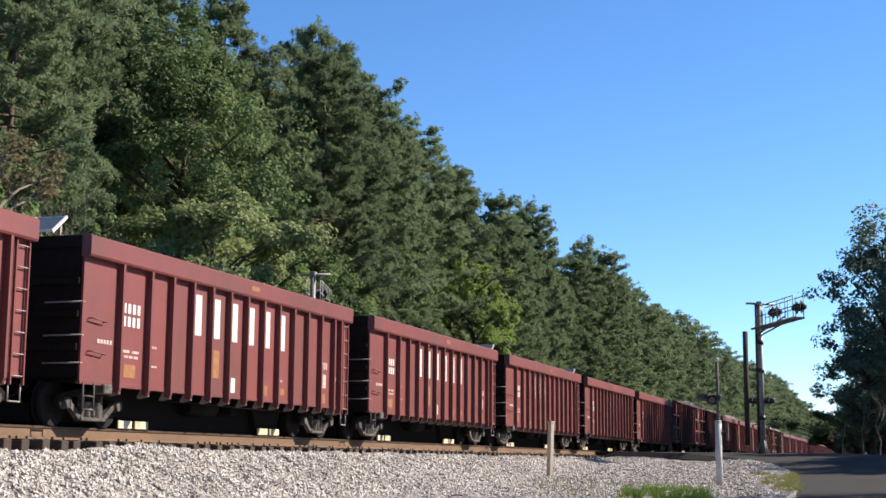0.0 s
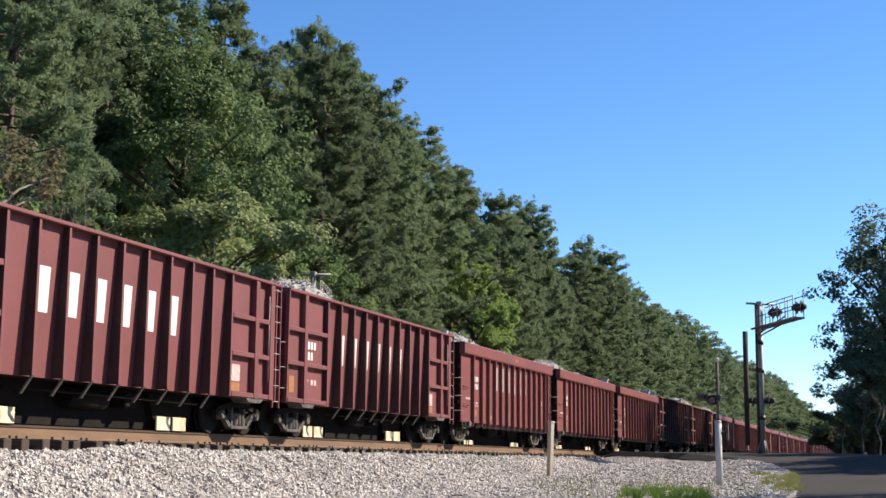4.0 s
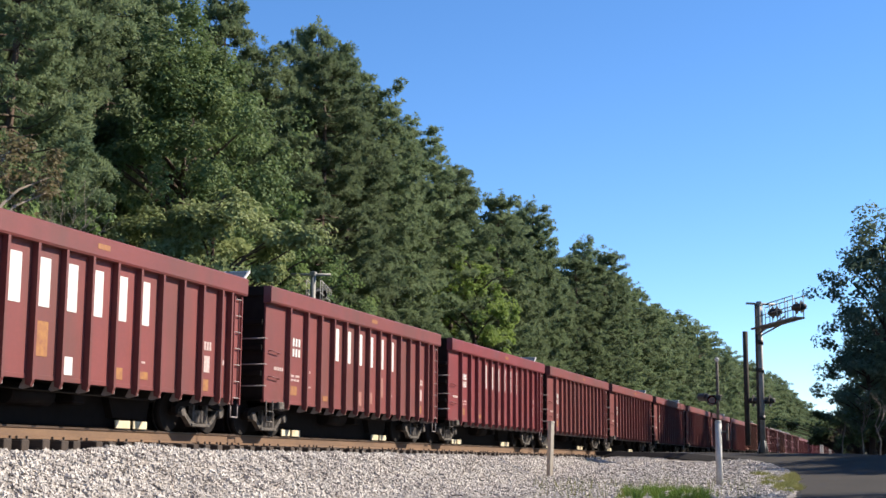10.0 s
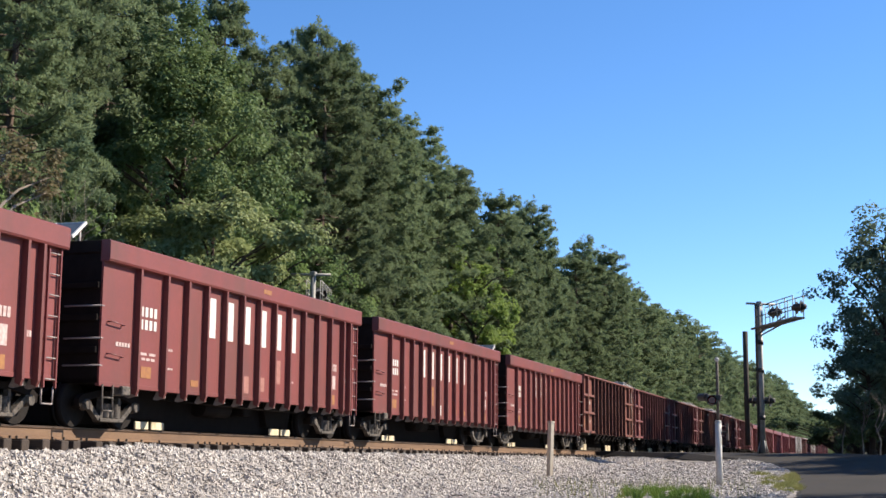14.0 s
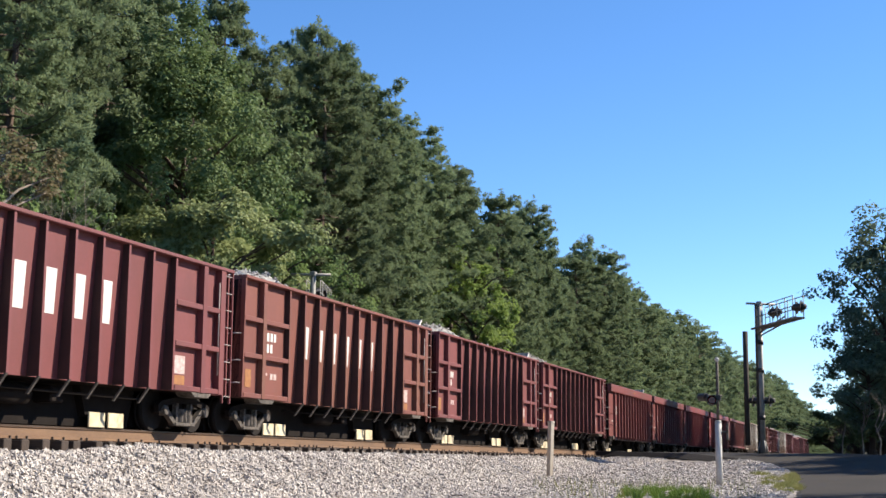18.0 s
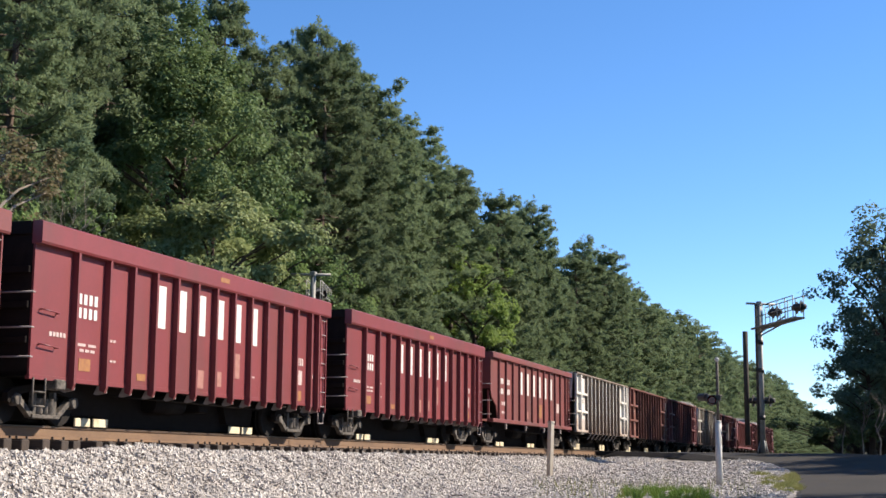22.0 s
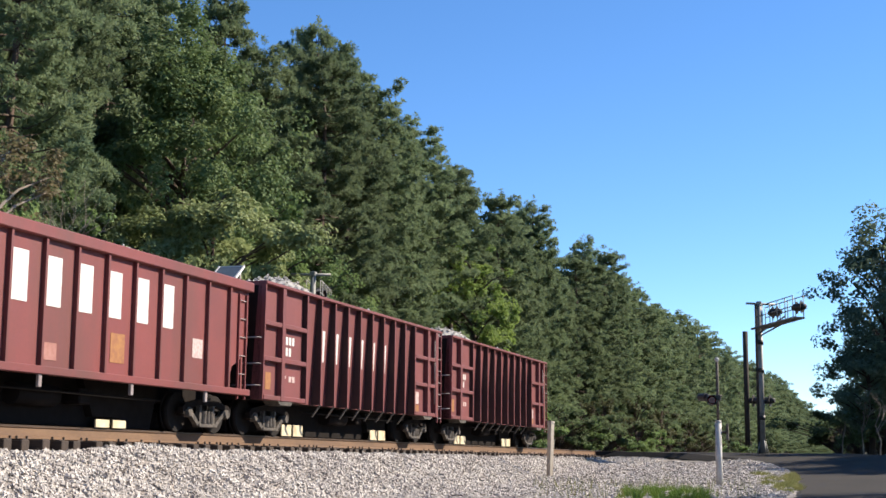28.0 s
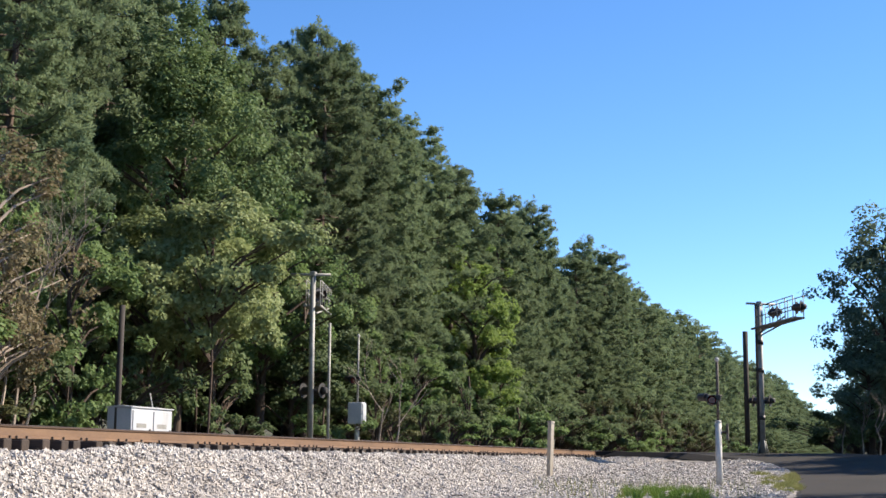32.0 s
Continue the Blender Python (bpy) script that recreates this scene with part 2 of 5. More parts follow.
def prism(bm, outline, axis, lo, hi):
    """Extrude a 2D outline along an axis: for 'x' the outline is (y, z), for 'y' (x, z), for 'z' (x, y)."""
    put = {"x": lambda p, c: (c, *p), "y": lambda p, c: (p[0], c, p[1]), "z": lambda p, c: (*p, c)}[axis]
    lo_v = [bm.verts.new(put(p, lo)) for p in outline]
    hi_v = [bm.verts.new(put(p, hi)) for p in outline]
    n = len(outline)
    for k in range(n):
        bm.faces.new((lo_v[k], lo_v[(k + 1) % n], hi_v[(k + 1) % n], hi_v[k]))
    bm.faces.new(lo_v[::-1])
    bm.faces.new(hi_v)
    bmesh.ops.recalc_face_normals(bm, faces=bm.faces)
    return bm


def B():
    return bmesh.new()


def data_of(name, bm, material):
    me = bpy.data.meshes.new(name)
    bmesh.ops.recalc_face_normals(bm, faces=bm.faces)
    bm.to_mesh(me)
    bm.free()
    me.materials.append(material)
    return me


def part(name, bm, material, parent, label="", at=None):
    """One mesh object under a thing or a part. bm may be a mesh that is already made."""
    me = bm if isinstance(bm, bpy.types.Mesh) else data_of(name, bm, material)
    ob = new(name, me)
    ob.parent = parent
    if at is not None:
        ob.matrix_basis = at
    return tagged(ob, label) if label else ob


def empty(name, label, category, group="", kind="", at=None):
    ob = new(name)
    ob.empty_display_size = 0.3
    if at is not None:
        ob.matrix_basis = at
    return tagged(ob, label, category, group, kind)


def raw(name, verts, faces, material):
    me = bpy.data.meshes.new(name)
    me.from_pydata(verts, [], faces)
    me.materials.append(material)
    return me


# ---- ground, ballast, road ----
XC = -15.25            # track centre line
RAIL = 0.76            # half the distance between rail centres


def lane(y):
    """Height of the low ground between road and track, which climbs to the crossing."""
    return float(np.interp(y, (-60, 5, 25, 30, 43, 56, 65, 71.5, 95, 130, 250, 600), (-2.1, -2.05, -1.5, -1.42, -1.27, -0.80, -0.40, -0.14, -0.14, 0.1, 3.0, 8.0)))


def shoulder(d):
    """Height of the ballast bed at the distance d from the camera's line."""
    return float(np.interp(d, (10.4, 12.75, 13.1, 17.3, 17.6, 19.2), (-1.77, -0.52, -0.435, -0.40, -0.46, -1.0)))


def floor_z(x, y):
    d = -x
    if d < 10.4:
        return lane(y)
    if d < 19.2:
        return max(shoulder(d), lane(y) if d < 13.3 and y < 80 else -9)
    return float(np.interp(d, (19.2, 21, 26, 55, 90, 400), (-0.75, -0.45, -0.3, 0.6, 8.0, 24.0)))


def grid_mesh(name, xs, ys, zf, material):
    verts = [(x, y, zf(x, y)) for x in xs for y in ys]
    m = len(ys)
    faces = [(i * m + j, (i + 1) * m + j, (i + 1) * m + j + 1, i * m + j + 1) for i in range(len(xs) - 1) for j in range(m - 1)]
    return raw(name, verts, faces, material)


def build_ground():
    xs = [-2500, -900, -300, -120, -90, -70, -55, -40, -32, -26, -23, -21, -19.2, -17, -14, -10, -6, -2, 2, 6, 10, 16, 30, 60, 150, 500, 2500]
    ys = [-2500, -600, -150, -60, -30, -10, 0, 10, 20, 30, 36, 43, 50, 56, 60, 65, 71.5, 80, 90, 120, 160, 220, 300, 420, 600, 1000, 2500]

    def z(x, y):
        v = floor_z(x, y) if x < -19.2 else -0.6 if x < -5 and y > 75 else lane(y)
        return v - (0.25 if -19.2 < x < -1 else 0.08) + 0.12 * noise.noise((x * 0.2, y * 0.2, 0)) * (abs(x) < 200)
    ob = new("ground", grid_mesh("ground", xs, ys, z, M_GROUND))
    tagged(ob, "brown-green forest floor with dry litter beside the railway", "ground", kind="structure")

    # gravel and ballast, one rough sheet
    xs = [-19.2 + 0.22 * k for k in range(int(18.4 / 0.22))]
    ys = [4 + 0.22 * k for k in range(int(70 / 0.22))] + [74 + 4 * k for k in range(160)]

    def g(x, y):
        v = floor_z(x, y)
        if -14.1 < x < -12.3 and y < 69:
            v += 0.05 * math.exp(-((y - 23.6) / 1.4) ** 2) - 0.09 * min(1.0, max(0.0, (22.3 - y) / 2)) + 0.035 * noise.noise((0.3, y * 0.22, 6))
        if y > 56 and 6 < -x < 13.4:
            v -= 0.17 * min(1.0, (y - 56) / 6) * min(1.0, (-x - 6) / 2)
        if 69.5 < y < 80:
            v = min(v, -0.2)
        if y > 78 and x > -11.5:
            v = -1.2
        return v + 0.05 * noise.noise((x * 1.3, y * 1.3, 3)) + 0.05 * noise.noise((x * 4.5, y * 4.5, 8))
    ob = new("ballast", grid_mesh("ballast", xs, ys, g, M_BAL))
    tagged(ob, "pale grey crushed-stone ballast bank under the track", "ballast", kind="structure")

    # loose stones on the ballast that the camera looks along
    rng = np.random.default_rng(4)
    base = np.array([(1, 0, 0), (-1, 0, 0), (0, 1, 0), (0, -1, 0), (0, 0, 1), (0, 0, -1)], float)
    tri = np.array([(0, 2, 4), (2, 1, 4), (1, 3, 4), (3, 0, 4), (2, 0, 5), (1, 2, 5), (3, 1, 5), (0, 3, 5)])
    V, F = [], []
    n = 0
    for k in range(112000):
        y = 14 + 57 * rng.random() ** 1.25
        d = 10.6 + 2.9 * rng.random() if rng.random() < 0.45 else 2.4 + 8.4 * rng.random()
        if d < 10.4 and (y < 27 or road_left(y) < -d):
            continue
        r = rng.uniform(0.024, 0.056) * (1 + 0.008 * y)
        p = base * rng.uniform(0.55, 1.15, (6, 1)) * rng.uniform(0.6, 1.2, 3) * r * (1, 1, 0.6 if d < 10.4 else 1)
        a = rng.random() * 6.28
        c, s = math.cos(a), math.sin(a)
        p = p @ np.array([(c, s, 0), (-s, c, 0), (0, 0, 1)])
        t = rng.uniform(-0.6, 0.6)
        c, s = math.cos(t), math.sin(t)
        p = p @ np.array([(1, 0, 0), (0, c, s), (0, -s, c)])
        V.append(p + (-d, y, g(-d, y) + 0.3 * r))
        F.append(tri + n)
        n += 6
    me = raw("ballast_stones", np.concatenate(V).tolist(), np.concatenate(F).tolist(), M_STN)
    tagged(new("ballast_stones", me), "loose pale grey and tan crushed stones on the bank", "stones", kind="stuff")


ROAD_Y = (-40, 0, 37, 50, 56, 61, 65)
ROAD_L = (-0.9, -1.6, -2.2, -3.1, -3.9, -5.0, -6.6)


def road_left(y):
    return float(np.interp(y, ROAD_Y, ROAD_L)) if y < 65 else -99.0


def build_road():
    left = [(-0.9, -40), (-1.3, 0), (-1.9, 25), (-2.2, 37), (-3.0, 50), (-3.8, 56), (-4.9, 61), (-6.6, 65.2), (-9.5, 68.6), (-13.3, 70.6)]
    right = [(7.5, -40), (7.0, 0), (6.8, 25), (6.5, 40), (5.8, 54), (4.6, 62), (2.6, 68), (-1.2, 73.2), (-6, 76.6), (-13.3, 79.2)]
    bm = B()
    rows = []
    for (lx, ly), (rx, ry) in zip(left, right):
        row = []
        for k in range(7):
            u = k / 6
            x, y = lx + (rx - lx) * u, ly + (ry - ly) * u
            crown = 0.06 * (1 - (2 * u - 1) ** 2)
            z = max(lane(y), -0.16 if ly > 68 else -9) + 0.04 + crown
            if x < -12:
                z = -0.03
            row.append(bm.verts.new((x, y, z)))
        rows.append(row)
    for a, b in zip(rows, rows[1:]):
        for k in range(6):
            bm.faces.new((a[k], a[k + 1], b[k + 1], b[k]))
    # edge skirt
    for side in (0, 6):
        low = [bm.verts.new((r[side].co.x + (-0.7 if side == 0 else 0.7), r[side].co.y, r[side].co.z - 0.22)) for r in rows]
        for k in range(len(rows) - 1):
            bm.faces.new((rows[k][side], rows[k + 1][side], low[k + 1], low[k]))
    road = new("road", data_of("road", bm, M_ASPH))
    tagged(road, "worn grey asphalt road climbing to the level crossing", "road", kind="structure")
    # far side of the crossing
    bm = B()
    box(bm, -60, -17.3, 71.6, 80.2, -0.6, -0.03)
    tagged(new("road", data_of("road_far", bm, M_ASPH)), "worn grey asphalt road beyond the track", "road", kind="structure")
    # crossing surface panels between and beside the rails
    cr = empty("crossing_surface", "dark rubber and asphalt panels between the rails of the crossing", "level crossing", kind="structure")
    for x0, x1 in ((XC - 2.05, XC - RAIL - 0.06), (XC - RAIL + 0.1, XC + RAIL - 0.1), (XC + RAIL + 0.06, XC + 1.95)):
        for k in range(4):
            part("panel", box(B(), x0, x1, 71.0 + 2.3 * k, 73.26 + 2.3 * k, -0.3, -0.012 - 0.004 * (k % 2), 0.02), M_PANEL, cr)


def build_track():
    tr = empty("railway_track", "rusty steel rails spiked to weathered wooden ties", "railway track", kind="structure")
    prof = [(-0.08, -0.240), (0.08, -0.240), (0.08, -0.222), (0.012, -0.192), (0.010, -0.045), (0.036, -0.036), (0.036, -0.006), (0.028, 0), (-0.028, 0), (-0.036, -0.006), (-0.036, -0.036), (-0.010, -0.045), (-0.012, -0.192), (-0.08, -0.222)]
    for s in (1, -1):
        bm = prism(B(), [(XC + s * RAIL + x, z) for x, z in prof], "y", -60, 900)
        part("rail", bm, M_RAIL, tr, "rust-brown steel rail")
        bm = prism(B(), [(XC + s * RAIL + x, z) for x, z in ((-0.037, -0.030), (0.037, -0.030), (0.037, -0.005), (0.029, 0.0015), (-0.029, 0.0015), (-0.037, -0.005))], "y", -60, 900)
        part("rail_head", bm, M_HEAD, tr, "dark worn running edge of the rail")
    tie = data_of("tie", box(B(), -1.30, 1.30, -0.115, 0.115, -0.48, -0.261, 0.012), M_TIE)
    plate = data_of("tie_plate", box(B(), -0.17, 0.17, -0.09, 0.09, -0.261, -0.238, 0.004), M_ANCH)
    bm = box(B(), 0.07, 0.105, -0.018, 0.018, -0.243, -0.188, 0.006)
    anchor = data_of("rail_anchor", bm, M_ANCH)
    rng = random.Random(3)
    for k in range(118):
        y = 6 + 0.555 * k + rng.uniform(-0.04, 0.04)
        part("tie", tie, None, tr, at=pose(XC + rng.uniform(-0.05, 0.05), y, rng.uniform(-0.012, 0.004), 0, 0, rng.uniform(-1, 1)))
        if y > 8:
            part("tie_plate", plate, None, tr, at=pose(XC + RAIL, y, 0))
            for dy in (-0.16, 0.17):
                if rng.random() < 0.4:
                    continue
                part("rail_anchor", anchor, None, tr, at=pose(XC + RAIL, y + dy + rng.uniform(-0.02, 0.02), 0))


build_ground()
build_road()
build_track()

# ---- trees ----


def leaves(points, out, sizes, rng, up=0.35, slim=0.62):
    """Diamond-shaped folded leaves at the points. Returns arrays of vertices and faces."""
    n = len(points)
    k = out / (np.linalg.norm(out, axis=1)[:, None] + 1e-9) + (0, 0, up) + 0.55 * rng.normal(size=(n, 3))
    k /= np.linalg.norm(k, axis=1)[:, None]
    s = np.cross(rng.normal(size=(n, 3)) - (0, 0, 0.3), k)
    s /= np.linalg.norm(s, axis=1)[:, None] + 1e-9
    d = np.cross(k, s)
    L = sizes[:, None]
    v = np.stack([points - d * L * 0.5, points + s * L * slim * 0.5 + k * L * 0.08, points + d * L * 0.5, points - s * L * slim * 0.5 + k * L * 0.08], 1).reshape(-1, 3)
    q = np.arange(n)[:, None] * 4
    f = np.concatenate([q + (0, 1, 2), q + (0, 2, 3)], 1).reshape(-1, 3)
    return v, f


def limb(bm, pts, r0, r1, n=6):
    """A bent tapering limb through the points."""
    m = len(pts) - 1
    for k in range(m):
        tube(bm, pts[k], pts[k + 1], r0 + (r1 - r0) * k / m, r0 + (r1 - r0) * (k + 1) / m, n, False)


def broadleaf(height, radius, base, clumps, per, leaf, material, seed, bark=M_BARK, lean=0.0, ragged=0.5, girth=0.02, cone=0.35, droop=0.7, tight=1.0):
    """A broad-leaved tree: trunk and limbs, and a crown of leaf clumps gathered on boughs."""
    rng = np.random.default_rng(seed)
    bm = B()
    top = Vector((lean, 0, height * 0.8))
    tp = [Vector((0, 0, -0.4)), Vector((lean * 0.2 + 0.1, 0.05, height * 0.3)), Vector((lean * 0.6, -0.1, height * 0.55)), top]
    limb(bm, tp, girth * height, 0.05, 9)
    cents = []
    zc, zr = (height + base) / 2, (height - base) / 2
    boughs = []
    while len(boughs) < max(6, clumps // 7):
        p = rng.normal(size=3)
        p *= rng.uniform(0.62, 0.95) / np.linalg.norm(p)
        if all(np.linalg.norm(p - q) > 0.30 for q, _ in boughs) or rng.random() < 0.02:
            boughs.append((p, rng.uniform(0.10, 0.21)))
    while len(cents) < clumps:
        q, w = boughs[rng.integers(len(boughs))]
        p = q + rng.normal(size=3) * w * (0.75, 0.75, 0.5) + q * 0.10 * rng.random()
        prof = (1 - cone * max(p[2] + cone - 0.35, 0)) * (1 + ragged * noise.noise(Vector(p * 1.7) + Vector((seed, 0, 0))))
        cents.append((p[0] * radius * prof + lean * (0.5 + 0.5 * p[2]), p[1] * radius * prof, zc + p[2] * zr * (0.9 + 0.3 * ragged * noise.noise(Vector(p * 2.1) + Vector((0, seed, 0))))))
    cents = np.array(cents)
    for c in cents[:: max(1, clumps // 36)]:
        zb = max(base * 0.8, c[2] - 0.35 * (abs(c[0]) + abs(c[1])) - 0.6)
        a = Vector((lean * zb / height, 0, zb))
        mid = a.lerp(Vector(c), 0.5) + Vector((0, 0, 0.25))
        limb(bm, [a, mid, Vector(c)], 0.006 * height, 0.015, 5)
    wood = data_of("tree_trunk", bm, bark)
    cl = tight * radius * rng.uniform(0.06, 0.13, (clumps, 1, 1))
    off = rng.normal(size=(clumps, per, 3))
    off /= (0.55 + 0.45 * np.linalg.norm(off, axis=2))[:, :, None]
    pts = (cents[:, None, :] + off * cl * (1, 1, droop)).reshape(-1, 3)
    mid = np.array((lean * 0.5, 0, zc - 0.1 * height))
    own = np.repeat(cents, per, 0)
    v, f = leaves(pts, (own - mid) / np.linalg.norm(own - mid, axis=1)[:, None] * 0.8 + off.reshape(-1, 3) * 0.75, leaf * rng.uniform(0.65, 1.3, len(pts)), rng, 0.5)
    return wood, raw("tree_crown", v.tolist(), f.tolist(), material)


def pine(height, radius, base, whorls, twigs, tufts, needles, seed, nl=0.2, nw=0.026):
    """A tall pine: straight trunk, ragged whorls of rising limbs, round needle tufts on side twigs."""
    rng = np.random.default_rng(seed)
    bm = B()
    sway = [Vector((rng.uniform(-0.2, 0.2), rng.uniform(-0.2, 0.2), 0)) for _ in range(2)]
    limb(bm, [Vector((0, 0, -0.4)), sway[0] + Vector((0, 0, height * 0.4)), sway[1] + Vector((0, 0, height * 0.75)), Vector((0, 0, height - 0.3))], 0.011 * height, 0.03, 8)
    T, D = [], []
    for w in range(whorls):
        u = (w + rng.uniform(0.0, 0.85)) / whorls
        z = base + (height - base - 0.3) * u
        env = (0.24 + 0.82 * (1 - u) ** 0.5) * min(1.0, 0.7 + 1.5 * u)
        reach = radius * env * rng.uniform(0.78, 1.1)
        a0 = rng.random() * 6.28
        m = int(rng.integers(4, 6))
        for k in range(m):
            a = a0 + k * 6.28 / m + rng.uniform(-0.45, 0.45)
            r = reach * (rng.uniform(0.35, 0.7) if rng.random() < 0.25 else rng.uniform(0.75, 1.15))
            rise = r * rng.uniform(0.05, 0.40) * (0.25 + 1.1 * u)
            o = np.array((math.cos(a), math.sin(a), 0.0))
            side = np.array((-o[1], o[0], 0.0))
            bend = lambda q: o * r * q + (0, 0, z + rise * q ** 1.8 - 0.10 * r * math.sin(q * 3.1))
            limb(bm, [Vector(bend(q)) for q in (0.0, 0.35, 0.7, 1.0)], 0.016 + 0.012 * r, 0.010, 4)
            n = max(3, int(twigs * (0.35 + 0.75 * r / radius)))
            q = np.sqrt(rng.uniform(0.12, 1.0, n))
            q[0] = 1.0
            spread = rng.uniform(-1, 1, n) * 0.36 * r * (1.15 - q)
            spread += np.sign(spread) * 0.10
            c = np.array([bend(t) for t in q]) + np.outer(spread, side) + np.outer(np.abs(spread) * 0.45, o)
            c[:, 2] += rng.uniform(-0.04, 0.20, n)
            c = np.repeat(c, tufts, 0) + rng.normal(size=(n * tufts, 3)) * (0.17, 0.17, 0.11)
            T.append(c)
            D.append(np.tile(o * 0.6 + (0, 0, 0.5), (len(c), 1)))
    tip = rng.normal(size=(16, 3)) * (0.22, 0.22, 0.45) + (0, 0, height - 0.35)
    T.append(tip)
    D.append(np.tile((0, 0, 0.7), (len(tip), 1)))
    T, D = np.concatenate(T), np.concatenate(D)
    wood = data_of("tree_trunk", bm, M_BARK)
    n = len(T) * needles
    C, G = np.repeat(T, needles, 0), np.repeat(D, needles, 0)
    d = rng.normal(size=(n, 3))
    d = d / np.linalg.norm(d, axis=1)[:, None] + G * 0.55
    d /= np.linalg.norm(d, axis=1)[:, None]
    s = np.cross(d, rng.normal(size=(n, 3)))
    s /= np.linalg.norm(s, axis=1)[:, None] + 1e-9
    L = nl * rng.uniform(0.7, 1.15, n)[:, None]
    v = np.stack([C, C + d * L + s * nw, C + d * L - s * nw], 1).reshape(-1, 3)
    f = np.arange(3 * n).reshape(-1, 3)
    return wood, raw("tree_crown", v.tolist(), f.tolist(), M_PINE)


def tree(name, meshes, label, category, group, m):
    ob = empty(name, label, category, group, at=m)
    part("trunk", meshes[0], None, ob)
    part("crown", meshes[1], None, ob)
    return ob


def grow(proto, x, y, turn, size, z=None):
    z = floor_z(x, y) - 0.05 if z is None else z
    t = copy_thing(proto, pose(x, y, z, 0, 0, turn))
    t.scale = (size[0], size[0], size[1])
    return t


def build_forest():
    rng = random.Random(11)
    P = "tall dark green loblolly pine at the edge of the wood"
    near = [tree("pine_tree", pine(21, 3.2, 3.2, 30, 11, 5, 24, 20 + k, 0.20, 0.025), P, "tree", "pines of the wood", pose(-40 - 6 * k, 28, 0.2)) for k in range(3)]
    far = [tree("pine_tree", pine(21, 3.2, 2.5, 26, 6, 3, 9, 40 + k, 0.33, 0.085), P, "tree", "pines of the wood", pose(-44 - 6 * k, 20, 0.2)) for k in range(2)]
    mid_p = [tree("pine_tree", pine(21, 3.2, 3.0, 28, 9, 4, 15, 30 + k, 0.24, 0.042), P, "tree", "pines of the wood", pose(-46 - 6 * k, 14, 0.2)) for k in range(3)]
    # front rows of the wood, along the line
    for row, d in enumerate((27.5, 31.5, 36.5)):
        y = 33.0 + row * 5
        while y < 900:
            dd = d + rng.uniform(-1.2, 1.2)
            h = (rng.uniform(0.84, 0.965) if y < 100 else rng.uniform(0.74, 1.0)) + 0.03 * row + 0.04 * (y > 140)
            x = -dd
            if not (row == 0 and y < 58) and y > dd / 0.80:
                w = rng.uniform(0.95, 1.2) * (1 + 0.2 * (y > 140) + 0.5 * (y > 300))
                grow(rng.choice(near if y < 90 and row == 0 else mid_p if y < 170 and row < 2 else far), x, y, rng.uniform(0, 360), (w, h))
            y += rng.uniform(3.3, 4.8) * (1 + 0.006 * max(0, y - 80))
    # pines that stand out of the skyline
    for x, y, h, w in ((-28.0, 65.5, 1.07, 1.0), (-28.4, 70.8, 1.06, 0.9), (-27.8, 111.5, 1.0, 1.0), (-28.0, 132, 1.0, 0.95), (-30.0, 58.5, 1.05, 0.9), (-31, 46, 1.05, 1.2), (-33.0, 53, 1.12, 1.1)):
        grow(near[int(y) % 3], x, y, y * 7, (w, h))

    tall = tree("tulip_tree", broadleaf(17.4, 3.3, 5.2, 440, 110, 0.165, M_TULIP, 61, ragged=0.5, girth=0.012, cone=0.5, droop=1.15), "tall broad-leaved tree with glossy mid-green leaves", "tree", "broad-leaved trees", pose(-25.3, 46.4, -0.35))
    sumac = tree("sumac_tree", broadleaf(9.3, 2.9, 3.7, 240, 80, 0.18, M_YELL, 62, ragged=0.8, girth=0.0045), "low spreading tree with pale yellow-green leaves", "tree", "broad-leaved trees", pose(-21.8, 42.2, -0.45, 0, 0, 40))
    mid = tree("oak_tree", broadleaf(12.5, 3.2, 3.0, 230, 60, 0.19, M_LEAF, 63, ragged=0.6), "rounded green broad-leaved tree among the pines", "tree", "broad-leaved trees", pose(-25.6, 54.2, -0.4))
    tree("young_poplar_tree", broadleaf(13.6, 2.9, 1.0, 270, 64, 0.20, M_LIME, 64, ragged=0.7), "slender young tree with bright lime-green leaves", "tree", "broad-leaved trees", pose(-24.2, 82.0, -0.4))
    tree("dying_pine_tree", broadleaf(9.0, 2.3, 0.8, 170, 50, 0.13, M_BRN, 65, ragged=0.8, bark=M_BARE), "half-dead brown tree hung with dry vines", "tree", "broad-leaved trees", pose(-21.3, 28.8, -0.45))
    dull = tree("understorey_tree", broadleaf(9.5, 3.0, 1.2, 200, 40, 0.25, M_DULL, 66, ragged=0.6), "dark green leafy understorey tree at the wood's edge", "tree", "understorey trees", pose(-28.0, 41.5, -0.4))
    ivy = tree("young_maple_tree", broadleaf(7.5, 1.9, 0.4, 160, 56, 0.165, M_LEAF, 67, ragged=0.8, girth=0.012), "young maple with fresh green leaves down to the ground", "tree", "understorey trees", pose(-21.6, 33.4, -0.45))
    grow(sumac, -24.6, 46.8, 150, (0.9, 0.95))
    grow(sumac, -24.2, 42.4, 260, (0.9, 0.92))
    grow(near[1], -26.0, 36.2, 130, (0.95, 0.86))
    grow(near[2], -28.2, 39.6, 50, (1.0, 0.95))
    grow(near[0], -29.5, 43.5, 250, (1.0, 0.98))
    grow(mid, -25.5, 32.5, 200, (0.8, 0.8))
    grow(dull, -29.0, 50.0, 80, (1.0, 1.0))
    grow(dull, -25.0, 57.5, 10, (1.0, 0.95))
    grow(mid, -26.5, 62.0, 290, (0.9, 0.85))
